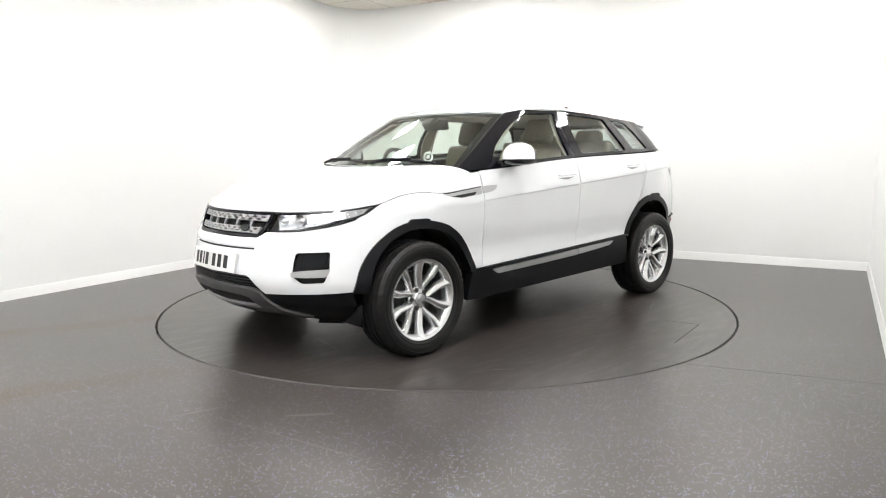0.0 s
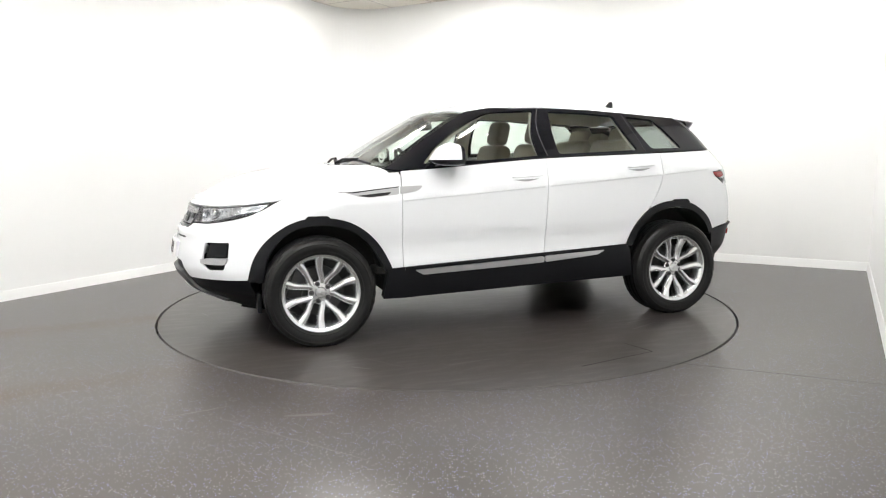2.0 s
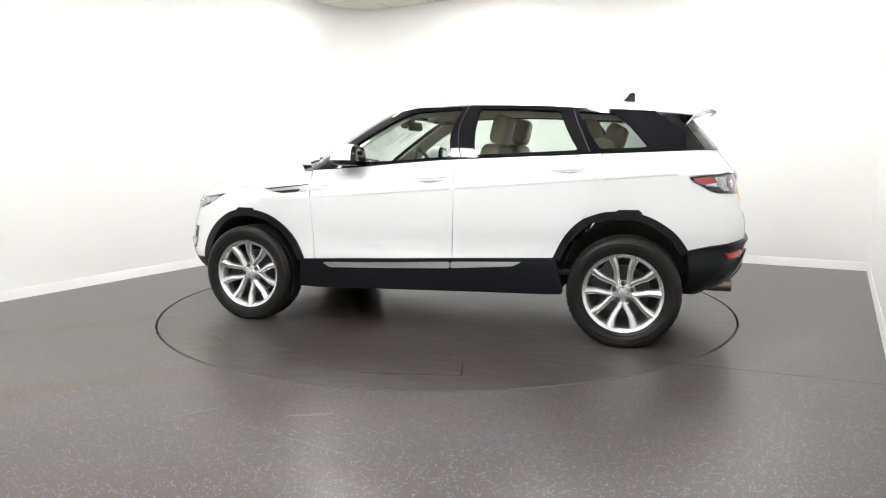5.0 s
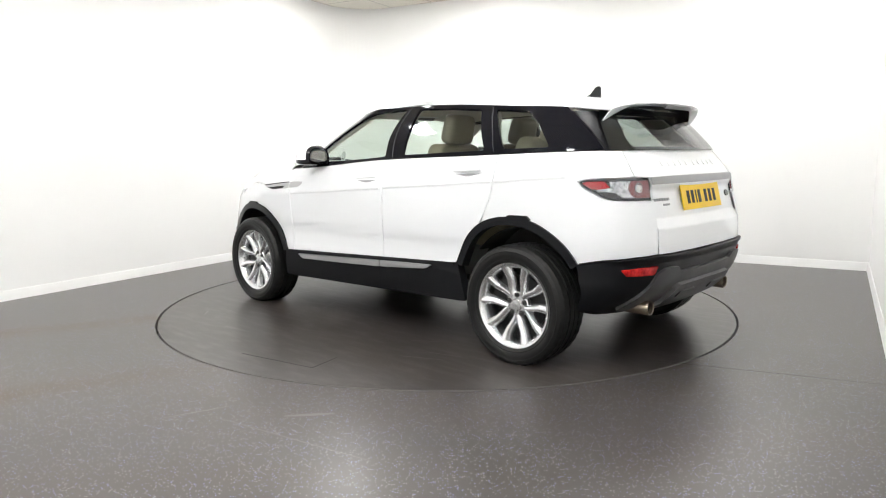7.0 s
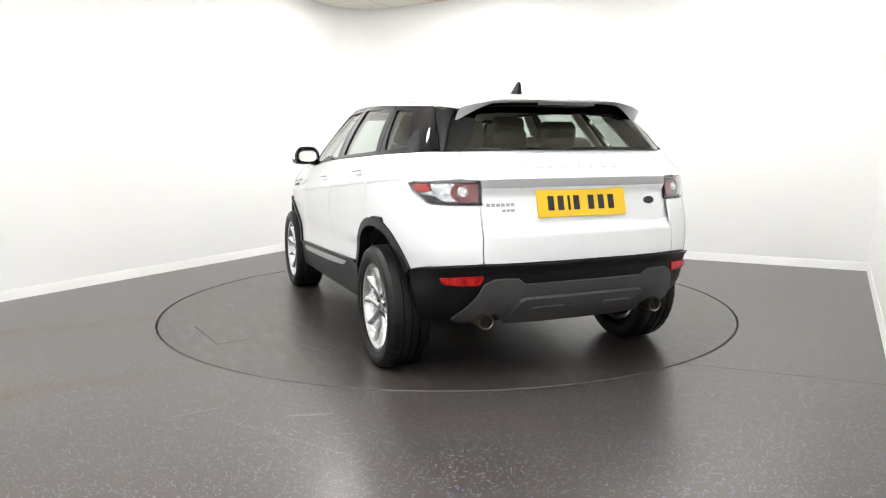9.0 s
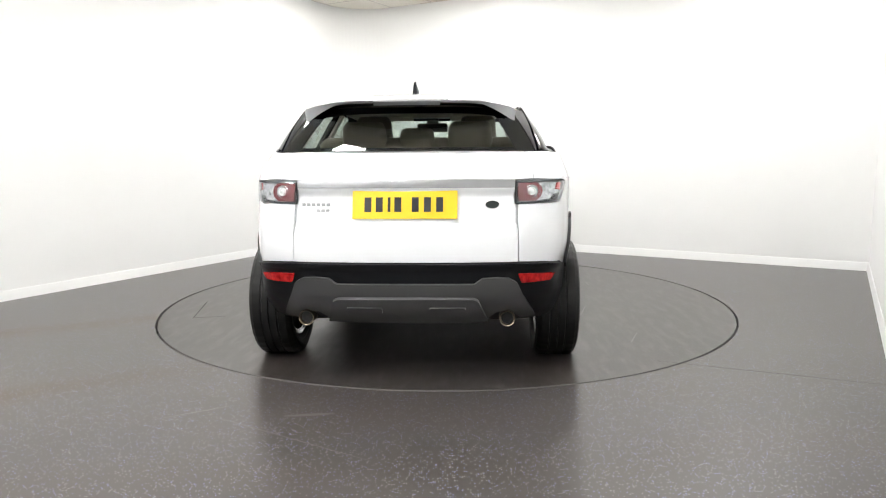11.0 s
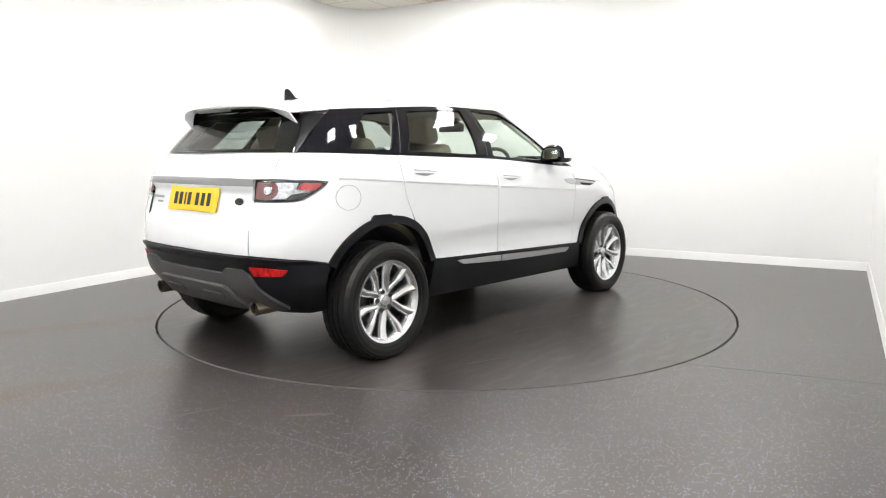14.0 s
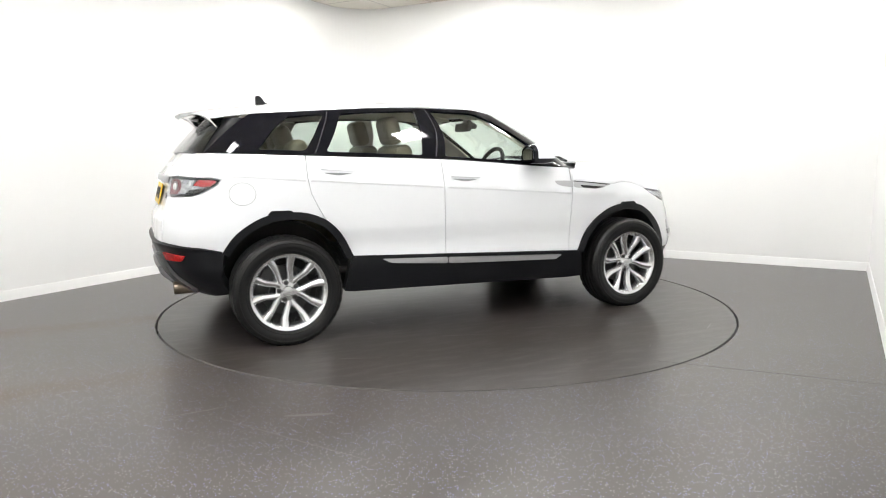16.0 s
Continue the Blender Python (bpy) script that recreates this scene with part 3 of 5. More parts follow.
ARCH_F_XZ = [(0.874, 0.463), (0.909, 0.54), (0.955, 0.62), (1.016, 0.690), (1.09, 0.745), (1.17, 0.782), (1.28, 0.803), (1.40, 0.800), (1.49, 0.775), (1.56, 0.735), (1.62, 0.680), (1.67, 0.61), (1.70, 0.53), (1.715, 0.425)]
ARCH_R_XZ = [(-0.873, 0.539), (-0.905, 0.61), (-0.945, 0.68), (-0.99, 0.733), (-1.046, 0.780), (-1.12, 0.815), (-1.21, 0.836), (-1.34, 0.835), (-1.43, 0.813), (-1.50, 0.780), (-1.57, 0.733), (-1.62, 0.685), (-1.655, 0.635), (-1.675, 0.60)]


def smoothed(pts, n=4):
    """A curve through points."""
    out = []
    for i in range(len(pts) - 1):
        p0, p1, p2, p3 = pts[max(i - 1, 0)], pts[i], pts[i + 1], pts[min(i + 2, len(pts) - 1)]
        for k in range(n):
            t = k / n
            out.append(tuple(0.5 * (2 * b + (c - a) * t + (2 * a - 5 * b + 4 * c - d) * t * t + (3 * b - a - 3 * c + d) * t**3) for a, b, c, d in zip(p0, p1, p2, p3)))
    return out + [pts[-1]]


ARCH_F_XZ, ARCH_R_XZ = smoothed(ARCH_F_XZ, 3), smoothed(ARCH_R_XZ, 3)
ARCH_F, ARCH_R = [sd(x, z) for x, z in ARCH_F_XZ], [sd(x, z) for x, z in ARCH_R_XZ]

# outlines shared between neighbours
GRILLE = [fr(0, 0.868), fr(0.2, 0.869), fr(0.42, 0.868), fr(0.40, 0.775), fr(0.355, 0.732), fr(0.2, 0.729), fr(0, 0.729)]
HEADLAMP = [fr(0.425, 0.870), fr(0.52, 0.873), fr(0.601, 0.877), fr(0.70, 0.888), sd(1.70, 0.898), sd(1.63, 0.904), sd(1.563, 0.909), sd(1.60, 0.884), sd(1.648, 0.860), sd(1.72, 0.832), sd(1.80, 0.808), fr(0.70, 0.793), fr(0.663, 0.785), fr(0.567, 0.770), fr(0.48, 0.767), fr(0.403, 0.765)]
TAILLAMP = [rr(0.552, 1.056), rr(0.65, 1.055), rr(0.74, 1.052), sd(-1.72, 1.048), sd(-1.672, 1.040), sd(-1.70, 1.012), sd(-1.748, 0.985), sd(-1.80, 0.957), rr(0.765, 0.948), rr(0.66, 0.945), rr(0.558, 0.945)]


def lead(k):
    """The bonnet's front edge, middle to tip."""
    z = 0.872 + 0.036 * k**3
    u = TIP * k
    return u, z


TIP = sd(1.565, 0.908)[0]


def lower_body():
    top = [sd(1.555 - 0.743 * i / 16, edge(1.555 - 0.743 * i / 16) - G) for i in range(17)]
    wing = [sd(1.70, 0.55), sd(1.70, 0.838), sd(1.648, 0.858)] + top + [sd(0.808, 0.89), sd(0.801, 0.463)] + ARCH_F[:-1]
    # the wing's joint with the bumper runs down from the headlamp
    both("front_wing", lower, [wing], M_PAINT)
    belt_f = [sd(x, belt(x) - G) for x in (0.80, 0.6, 0.4, 0.2, 0.0, -0.12, -0.233 + G)]
    front_door = [sd(0.801 - 2 * G, 0.466 + G), sd(0.808 - 2 * G, 0.89)] + belt_f + [sd(-0.221 + G, 0.716), sd(-0.211 + G, 0.509 + G)]
    fd = both("front_door", lower, [front_door], M_PAINT, "white front door")
    belt_r = [sd(x, belt(x) - G) for x in (-0.233 - G, -0.45, -0.7, -0.95, -1.155)]
    rear_door = [sd(-0.211 - G, 0.509 + G), sd(-0.221 - G, 0.716)] + belt_r + [sd(-1.157, 1.05), sd(-1.137, 0.95), sd(-1.085, 0.845)] + ARCH_R[12::-1]
    rd = both("rear_door", lower, [rear_door], M_PAINT, "white rear door")
    q = -1.157 - 2 * G
    quarter = [sd(-1.085 - 2 * G, 0.845), sd(-1.137 - 2 * G, 0.95), sd(q, 1.05)] + [sd(x, belt(x) - G) for x in (q, -1.35, -1.5, -1.62, -1.70)] + [rr(0.655, 1.2), rr(0.605 + G, 1.2), rr(0.645 + G, 1.068)] + [rr(0.74, 1.062), sd(-1.72, 1.056), sd(-1.66, 1.045), sd(-1.69, 1.008), sd(-1.742, 0.980), sd(-1.795, 0.951), rr(0.765, 0.941), rr(0.66, 0.938), rr(0.565 + G, 0.938)] + [rr(0.566 + G, 0.80), rr(0.566 + G, 0.657), rr(0.70, 0.650), sd(-1.80, 0.632), sd(-1.73, 0.618), sd(-1.68, 0.608)] + ARCH_R[:12:-1]
    qp = both("rear_quarter", lower, [quarter], M_PAINT)
    gate = across_tail([rr(0.15, 0.656), rr(0.35, 0.656), rr(0.565 - G, 0.657), rr(0.565 - G, 0.80), rr(0.565 - G, 0.940), rr(0.549, 0.944), rr(0.549, 1.062), rr(0.643, 1.068), rr(0.603, 1.2), rr(0.4, 1.204), rr(0.2, 1.206)])
    def shelf(u, z):
        return -0.022 * min(max((z - 0.790) / 0.055, 0), 1) if z < 0.99 else -0.022 * max(0, 1 - (z - 0.99) / 0.03)
    tg = part("tailgate", panel(tail, [gate], bulge=shelf, dz=0.015), M_PAINT, CAR, "white tailgate")
    fog_hole = rounded([fr(0.600, 0.652), fr(0.735, 0.657), fr(0.742, 0.56), fr(0.728, 0.487), fr(0.64, 0.482), fr(0.600, 0.52)], 0.018)
    half = [fr(0.2, 0.722), fr(0.36, 0.725), fr(0.405, 0.758), fr(0.48, 0.760), fr(0.567, 0.763), fr(0.663, 0.778), fr(0.70, 0.786), sd(1.80, 0.801), sd(1.72, 0.825), sd(1.7004, 0.835), sd(1.7004, 0.55), sd(1.708, 0.50), sd(1.715, 0.428),
            fr(0.70, 0.423), fr(0.6, 0.421), fr(0.5, 0.418), fr(0.437, 0.416), fr(0.41, 0.44), fr(0.345, 0.505), fr(0.32, 0.514), fr(0.15, 0.516)]
    def fr_bulge(u, z):
        return 0.012 * math.exp(-((z - 0.70) / 0.035)**2) * (1 if abs(u) < 1.4 else math.exp(-((abs(u) - 1.4) / 0.6)**2))
    slot = rounded([fr(0, 0.658), fr(0.17, 0.658), fr(0.36, 0.660), fr(0.355, 0.670), fr(0.17, 0.669), fr(0, 0.669), fr(-0.17, 0.669), fr(-0.355, 0.670), fr(-0.36, 0.660), fr(-0.17, 0.658)], 0.003)
    bumper = part("front_bumper", panel(lower, [across_nose(half), fog_hole, flip(fog_hole), slot], bulge=fr_bulge, dz=0.02), M_PAINT, CAR, "white front bumper")
    part("slot", panel(lower, [slot], lift=-0.011, bulge=fr_bulge), M_SHUT, bumper)
    # dark inner shell behind the joints
    inner = [sd(1.70, 0.55)] + [sd(1.70, 0.86)] + [sd(x, edge(x) - 0.012) for x in (1.55, 1.4, 1.3, 1.17, 1.0, 0.84)] + [sd(x, belt(x) - 0.01) for x in (0.80, 0.5, 0.1, -0.3, -0.7, -1.1, -1.5, -1.70)] + [rr(0.60, 1.19), rr(0.56, 1.06), rr(0.53, 0.66), rr(0.7, 0.66), sd(-1.80, 0.64), sd(-1.70, 0.625)] + ARCH_R[::-1] + ARCH_F[:-1]
    both("inner_shell", lower, [inner], M_PAINT, lift=-0.036, depth=0.002)
    # corner of the wing below the windscreen pillar
    cor = [sd(0.812, 0.987), sd(0.812, 1.078), sd(0.88, 1.072), sd(0.98, 1.03), sd(1.05, 0.965)]
    both("wing_corner", lower, [cor], M_PAINT, lift=-0.006)
    # crease along the flank: a narrow face turned down
    for pr, x0, x1 in ((fd, 0.795, -0.20), (rd, -0.245, -1.14), (qp, -1.17, -1.60)):
        n = 10
        top_ = [sd(x0 + (x1 - x0) * i / n, crease(x0 + (x1 - x0) * i / n) - 0.004) for i in range(n + 1)]
        bot_ = [sd(x0 + (x1 - x0) * i / n, crease(x0 + (x1 - x0) * i / n) - 0.017) for i in range(n + 1)]
        def tilt(u, z):
            return 0.0038 * (z - crease(lower(u, z).x) + 0.017) / 0.013 - 0.001
        both("flank_crease", lower, [top_ + bot_[::-1]], M_PAINT, parent=pr, lift=0.0, depth=0.004, dz=0.05, bulge=tilt)
    # door lines
    for pair, pts in ((fd, [(0.058, 1.018), (-0.068, 1.030), (-0.193, 1.027), (-0.068, 1.006)]), (rd, [(-0.841, 1.074), (-0.96, 1.086), (-1.082, 1.084), (-0.96, 1.064)])):
        for s, d in zip((1, -1), pair):
            cx, cz = sum(p[0] for p in pts) / 4, sum(p[1] for p in pts) / 4
            grip = [sd(p[0], p[1] + 0.008) for p in (pts[0], (pts[0][0] - 0.06, pts[0][1] + 0.008), pts[1], (pts[2][0] + 0.06, pts[2][1] + 0.008), pts[2], (pts[2][0] + 0.05, pts[2][1] - 0.006), (cx, cz - 0.002), (pts[0][0] - 0.05, pts[0][1] - 0.006))]
            part("handle", panel(lower, [rounded(grip, 0.01)], lift=0.030, depth=0.014, mirror=s < 0), M_PAINT, d, "white pull handle")
            # grey wedge on the door skin, painting the shade under the grip
            grip_shade = [sd(cx + 0.095, cz - 0.007), sd(cx + 0.02, cz - 0.019), sd(cx - 0.02, cz - 0.018), sd(cx - 0.095, cz - 0.001), sd(cx - 0.02, cz - 0.003), sd(cx + 0.02, cz - 0.005)]
            part("handle_shade", panel(lower, [rounded(grip_shade, 0.004)], lift=0.0015, depth=0.003, mirror=s < 0), M_BADGE, d)
    # filler flap on the right quarter
    ring = [(-1.548 + 0.078 * math.cos(a), 0.955 + 0.070 * math.sin(a)) for a in (math.tau * i / 32 for i in range(32))]
    flap_in = [(-1.548 + 0.0755 * math.cos(a), 0.955 + 0.0675 * math.sin(a)) for a in (math.tau * i / 32 for i in range(32))]
    part("filler_joint", panel(lower, [[sd(*p) for p in ring], [sd(*p) for p in flap_in]], lift=0.0012, depth=0.002, mirror=True), M_BADGE, qp[1])
    return bumper, tg, fd, rd


BUMPER, TAILGATE, FRONT_DOORS, REAR_DOORS = lower_body()


def bonnet():
    bm = bmesh.new()
    def f(a, bb):
        b = bb * 2 - 1
        k, s = abs(b), 1 if b >= 0 else -1
        lu, lz = lead(k)
        front = lower(lu, lz)
        rear = Vector((1.09 - 0.04 * k**2 - 0.235 * k**4, 0.893 * k, 0))
        x = front.x + (rear.x - front.x) * a
        y = front.y + (rear.y - front.y) * a
        xe = 1.565 + (0.815 - 1.565) * a
        ze = edge(xe)
        ye = lower(sd(xe, ze)[0], ze).y
        y += (ye - (0.812 + (0.893 - 0.812) * a)) * k**3
        rise = 1 - (1 - a)**3.0
        zc = 0.872 + 0.243 * rise
        base = lz + (ze - 0.908)
        z = base + (zc - 0.872 - (ze - 0.908)) * max(0, 1 - k**(3.4 + 5 * a * a))**0.62
        z += 0.010 * math.exp(-((k - 0.72) / 0.10)**2) * math.sin(math.pi * min(a * 1.1, 1))
        return Vector((x, s * y, z))
    def g(a, bb):
        t = bb * 2 - 1
        return f(a**1.4, (1 + math.copysign(math.sin(abs(t) * math.pi / 2), t)) / 2)
    sheet(bm, g, 44, 64)
    solid(bm, 0.012)
    ob = part("bonnet", bm, M_PAINT, CAR, "white bonnet with a soft raised edge")
    # raised maker's lettering as plain blocks
    for i in range(10):
        y = 0.31 - 0.062 * i - (0.03 if i > 4 else 0)
        u, _ = fr(y, 0.90)
        p = lower(u, 0.90)
        bm = bmesh.new()
        box(bm, -0.004, 0.004, -0.017, 0.017, -0.010, 0.010, Matrix.Translation((p.x - 0.026, y, 0.907)) @ pose(0, 0, 0, 0, -38, math.degrees(y * 0.5)), 0.002, 1)
        part("letter_block", bm, M_LETTER, ob)
    return ob


def roof_point(x, b):
    ye = smooth_table([(-1.9, 0.535), (-1.72, 0.556), (-1.45, 0.585), (-1.0, 0.628), (-0.5, 0.655), (-0.1, 0.652), (0.15, 0.634), (0.27, 0.606), (0.39, 0.575)], x)
    zc = smooth_table([(-1.86, 1.458), (-1.66, 1.503), (-1.44, 1.527), (-1.22, 1.545), (-0.78, 1.566), (-0.34, 1.573), (0.097, 1.555), (0.25, 1.532), (0.385, 1.487)], x)
    ze = roof_edge(x)
    return Vector((x, ye * b, ze + (zc - ze) * max(0, 1 - abs(b)**2.3)**0.72))


def crowd(bb):
    t = bb * 2 - 1
    return math.copysign(math.sin(abs(t) * math.pi / 2), t)


def roof():
    bm = bmesh.new()
    def g(a, bb):
        b = crowd(bb)
        x0, x1 = 0.385 - 0.10 * abs(b)**3, -1.46
        return roof_point(x0 + (x1 - x0) * a, b)
    sheet(bm, g, 40, 44)
    solid(bm, 0.012)
    part("roof", bm, M_PAINT, CAR)
    # tail spoiler: top and lip, hollow dark underside, brake lamp
    bm = bmesh.new()
    def end(b):
        return -1.845 + 0.15 * abs(b)**2.2
    def lip(b):
        return 0.008 + 0.060 * max(0, (abs(b) - 0.70) / 0.3)**1.2
    def s(a, bb):
        b = crowd(bb)
        x1 = end(b)
        if a <= 0.8:
            return roof_point(-1.463 + (x1 + 1.463) * a / 0.8, b)
        t = (a - 0.8) / 0.2
        p = roof_point(x1, b)
        return p + Vector((0.055 * t, 0, -lip(b) * t))
    sheet(bm, s, 20, 40)
    solid(bm, 0.008)
    sp = part("tail_spoiler", bm, M_PAINT, CAR, "white roof spoiler with a dark underside")
    bm = bmesh.new()
    def under(a, bb):
        b = crowd(bb) * 0.985
        x1 = end(b) + 0.058
        p = roof_point(x1 - 0.058, b) + Vector((0.056, 0, -lip(b) + 0.004))
        q = Vector((-1.55, roof_point(-1.55, b).y, 1.372 + 0.045 * (1 - abs(b)**4)))
        r = p.lerp(q, a)
        r.z += 0.012 * math.sin(math.pi * a) * (1 - abs(b)**6)
        return r
    sheet(bm, under, 8, 40)
    solid(bm, 0.006)
    part("underside", bm, M_GLOSS, sp)
    bm = bmesh.new()
    def lamp(a, bb):
        y = (bb - 0.5) * 0.34
        b = y / 0.54
        p = roof_point(end(b), b)
        return p + Vector((-0.004 + 0.022 * a, 0, -0.006 - 0.018 * a))
    sheet(bm, lamp, 2, 12)
    solid(bm, 0.006)
    part("brake_lamp", bm, M_BADGE, sp, "unlit high brake lamp")
    # aerial fin
    bm = bmesh.new()
    z0 = roof_point(-1.25, 0).z
    for w, dz in ((1, 0),):
        prof = [(-1.150, 0.0), (-1.190, 0.011), (-1.228, 0.020), (-1.246, 0.040), (-1.260, 0.063), (-1.270, 0.071), (-1.296, 0.073), (-1.304, 0.066), (-1.302, 0.0)]
        a = [bm.verts.new((x, (0.016 if z < 0.04 else 0.006), z0 - 0.006 + z)) for x, z in prof]
        b = [bm.verts.new((x, -(0.016 if z < 0.04 else 0.006), z0 - 0.006 + z)) for x, z in prof]
        bm.faces.new(a)
        bm.faces.new(b[::-1])
        for i in range(len(prof)):
            j = (i + 1) % len(prof)
            bm.faces.new((a[j], a[i], b[i], b[j]))
    bmesh.ops.recalc_face_normals(bm, faces=bm.faces[:])
    bmesh.ops.bevel(bm, geom=bm.edges[:], offset=0.004, segments=2, affect="EDGES")
    part("aerial_fin", bm, M_CLAD, CAR, "black shark-fin aerial")


bonnet()
roof()


def glass_house():
    ws = [hf(y, 1.10) for y in (-0.735, -0.35, 0, 0.35, 0.735)] + [hf(0.690, 1.25), hf(0.630, 1.40), hf(0.600, 1.468)] + [hf(y, 1.485) for y in (0.3, 0, -0.3)] + [hf(-0.600, 1.468), hf(-0.630, 1.40), hf(-0.690, 1.25)]
    wsi = [hf(y, 1.122) for y in (-0.695, -0.35, 0, 0.35, 0.695)] + [hf(0.655, 1.25), hf(0.600, 1.38), hf(0.572, 1.448)] + [hf(y, 1.466) for y in (0.3, 0, -0.3)] + [hf(-0.572, 1.448), hf(-0.600, 1.38), hf(-0.655, 1.25)]
    screen = part("windscreen", panel(house, [ws], 0.0, 0.005, du=0.04, dz=0.012), M_GLASS, CAR, "green-tinted windscreen")
    part("black_border", panel(house, [ws, wsi], -0.009, 0.002), M_GLOSS, screen)
    bm = bmesh.new()
    p = house(hf(0.395, 1.211)[0], 1.211)
    n = skin_normal(house, hf(0.395, 1.211)[0], 1.211)
    rot = Vector((0.9, 0.35, 0.12)).to_track_quat("Z", "Y").to_matrix().to_4x4()
    lathe(bm, [(0.022, -0.004), (0.024, 0.0), (0.030, 0.001), (0.036, 0.0), (0.038, -0.004), (0.022, -0.004)], 28, "Z")
    lathe(bm, [(0.001, -0.002), (0.012, -0.002), (0.014, -0.005)], 20, "Z")
    bmesh.ops.transform(bm, matrix=Matrix.Translation(p - n * 0.05) @ rot, verts=bm.verts[:])
    bmesh.ops.recalc_face_normals(bm, faces=bm.faces[:])
    part("windscreen_disc", bm, M_PLATE, screen, "round pale disc stuck inside the glass")
    frame_out = [hf(0.738, 1.092), hf(0.693, 1.25), hf(0.633, 1.40), hf(0.603, 1.472)] + [hs(x, roof_edge(x)) for x in (0.24, 0.17, 0.1, 0, -0.1, -0.2, -0.3, -0.45, -0.6, -0.75, -0.9, -1.05, -1.2, -1.32, -1.45)] + [hs(-1.547, 1.378), hs(-1.64, 1.295), hs(-1.72, 1.212)] + [hs(x, belt(x) + 0.001) for x in (-1.5, -1.35, -1.2, -1.05, -0.9, -0.75, -0.6, -0.45, -0.3, -0.15, 0, 0.15, 0.3, 0.45, 0.6, 0.72, 0.79)]
    win_f = rounded([hs(0.64, 1.125), hs(0.535, 1.24), hs(0.395, 1.335), hs(0.25, 1.416), hs(0.165, 1.452), hs(0.10, 1.470), hs(-0.228, 1.485), hs(-0.19, 1.172), hs(0.2, 1.145)], 0.02)
    win_r = rounded([hs(-0.345, 1.482), hs(-0.65, 1.472), hs(-0.875, 1.455), hs(-1.01, 1.207), hs(-0.35, 1.182)], 0.02)
    win_q = rounded([hs(-0.985, 1.450), hs(-1.22, 1.432), hs(-1.31, 1.36), hs(-1.43, 1.222), hs(-1.14, 1.213)], 0.02)
    both("window_frame", house, [frame_out, win_f, win_r, win_q], M_GLOSS, "gloss black pillars and window frames", lift=0.002, depth=0.02, dz=0.025)
    both("front_window", house, [win_f], M_GLASS, lift=-0.006, depth=0.004, du=0.04, dz=0.012)
    both("rear_window", house, [win_r], M_GLASS, lift=-0.006, depth=0.004, du=0.04, dz=0.012)
    both("quarter_window", house, [win_q], M_GLASS2, lift=-0.004, depth=0.004)
    # joints in the pillars
    for a, b, c, d in ((-0.262, 1.160, -0.268, 1.503), (-1.085, 1.185, -0.955, 1.468)):
        ln = [hs(a - 0.0035, b), hs(c - 0.0035, d), hs(c + 0.0035, d), hs(a + 0.0035, b)]
        both("pillar_joint", house, [ln], M_SHUT, lift=0.0028, depth=0.002)
    # bright lower strip under the windows
    strip = [hs(x, belt(x) + 0.014) for x in (0.74, 0.5, 0.25, 0, -0.25, -0.5, -0.75, -1.0, -1.25, -1.5, -1.70)] + [hs(x, belt(x) + 0.002) for x in (-1.71, -1.5, -1.25, -1.0, -0.75, -0.5, -0.25, 0, 0.25, 0.5, 0.76)]
    both("waist_strip", house, [strip], M_GLOSS, lift=0.008, depth=0.006, dz=0.006)
    def wrap(u, z):
        return house(u, z) if u <= H_END else house(u - 2 * H_END, z)
    def over(half):
        return half + [(2 * H_END - u, z) for u, z in half[::-1]]
    outer = over([hr(0.2, 1.209), hr(0.4, 1.208), hr(0.55, 1.207), hr(0.66, 1.207), hr(0.575, 1.372), hr(0.52, 1.430), hr(0.25, 1.438)])
    opening = over([hr(0.2, 1.225), hr(0.4, 1.225), hr(0.555, 1.225), hr(0.46, 1.385), hr(0.43, 1.408), hr(0.2, 1.412)])
    rs = part("rear_screen", panel(wrap, [outer], 0.0, 0.005), M_GLASS2, CAR, "dark tinted rear screen")
    part("black_border", panel(wrap, [outer, opening], -0.003, 0.002), M_GLOSS, rs)
    corner = [hs(-1.735, 1.208), hs(-1.55, 1.378), hs(-1.50, 1.425), hr(0.54, 1.425), hr(0.582, 1.372), hr(0.668, 1.207)]
    both("tail_pillar", house, [corner], M_CLAD, "satin black rear pillar cover", lift=-0.002, depth=0.01)
    back = [hs(-1.66, 1.203), hs(-1.50, 1.36), hs(-1.42, 1.432), hr(0.50, 1.432), hr(0.555, 1.372), hr(0.640, 1.203)]
    both("pillar_backing", house, [back], M_CLAD, lift=-0.016, depth=0.006)
    # wipers and scuttle
    bm = bmesh.new()
    def cowl(a, bb):
        y = (bb - 0.5) * 1.56
        p = house(hf(y, 1.10)[0], 1.10)
        return Vector((p.x + 0.075 - 0.10 * a, y, 1.092 + 0.018 * a - 0.022 * abs(y)))
    sheet(bm, cowl, 3, 24)
    solid(bm, 0.006)
    part("scuttle", bm, M_CLAD, CAR, "black plastic scuttle below the windscreen")
    for y0, y1, sgn in ((-0.62, 0.02, 1), (0.06, 0.62, 1)):
        bm = bmesh.new()
        pts = []
        for i in range(9):
            y = y0 + (y1 - y0) * i / 8
            z = 1.118 + 0.020 * math.sin(math.pi * i / 8)
            p = house(hf(y, z)[0], z)
            pts.append(p + Vector((0.022, 0, 0.010)))
        tube(bm, pts, 0.008, 6)
        tube(bm, [pts[1] + Vector((0.05, 0, -0.01)), pts[2] + Vector((0.025, 0, 0.012)), pts[5] + Vector((0.005, 0, 0.012))], 0.009, 6)
        bmesh.ops.recalc_face_normals(bm, faces=bm.faces[:])
        part("wiper", bm, M_CLAD, CAR, "black windscreen wiper")


glass_house()


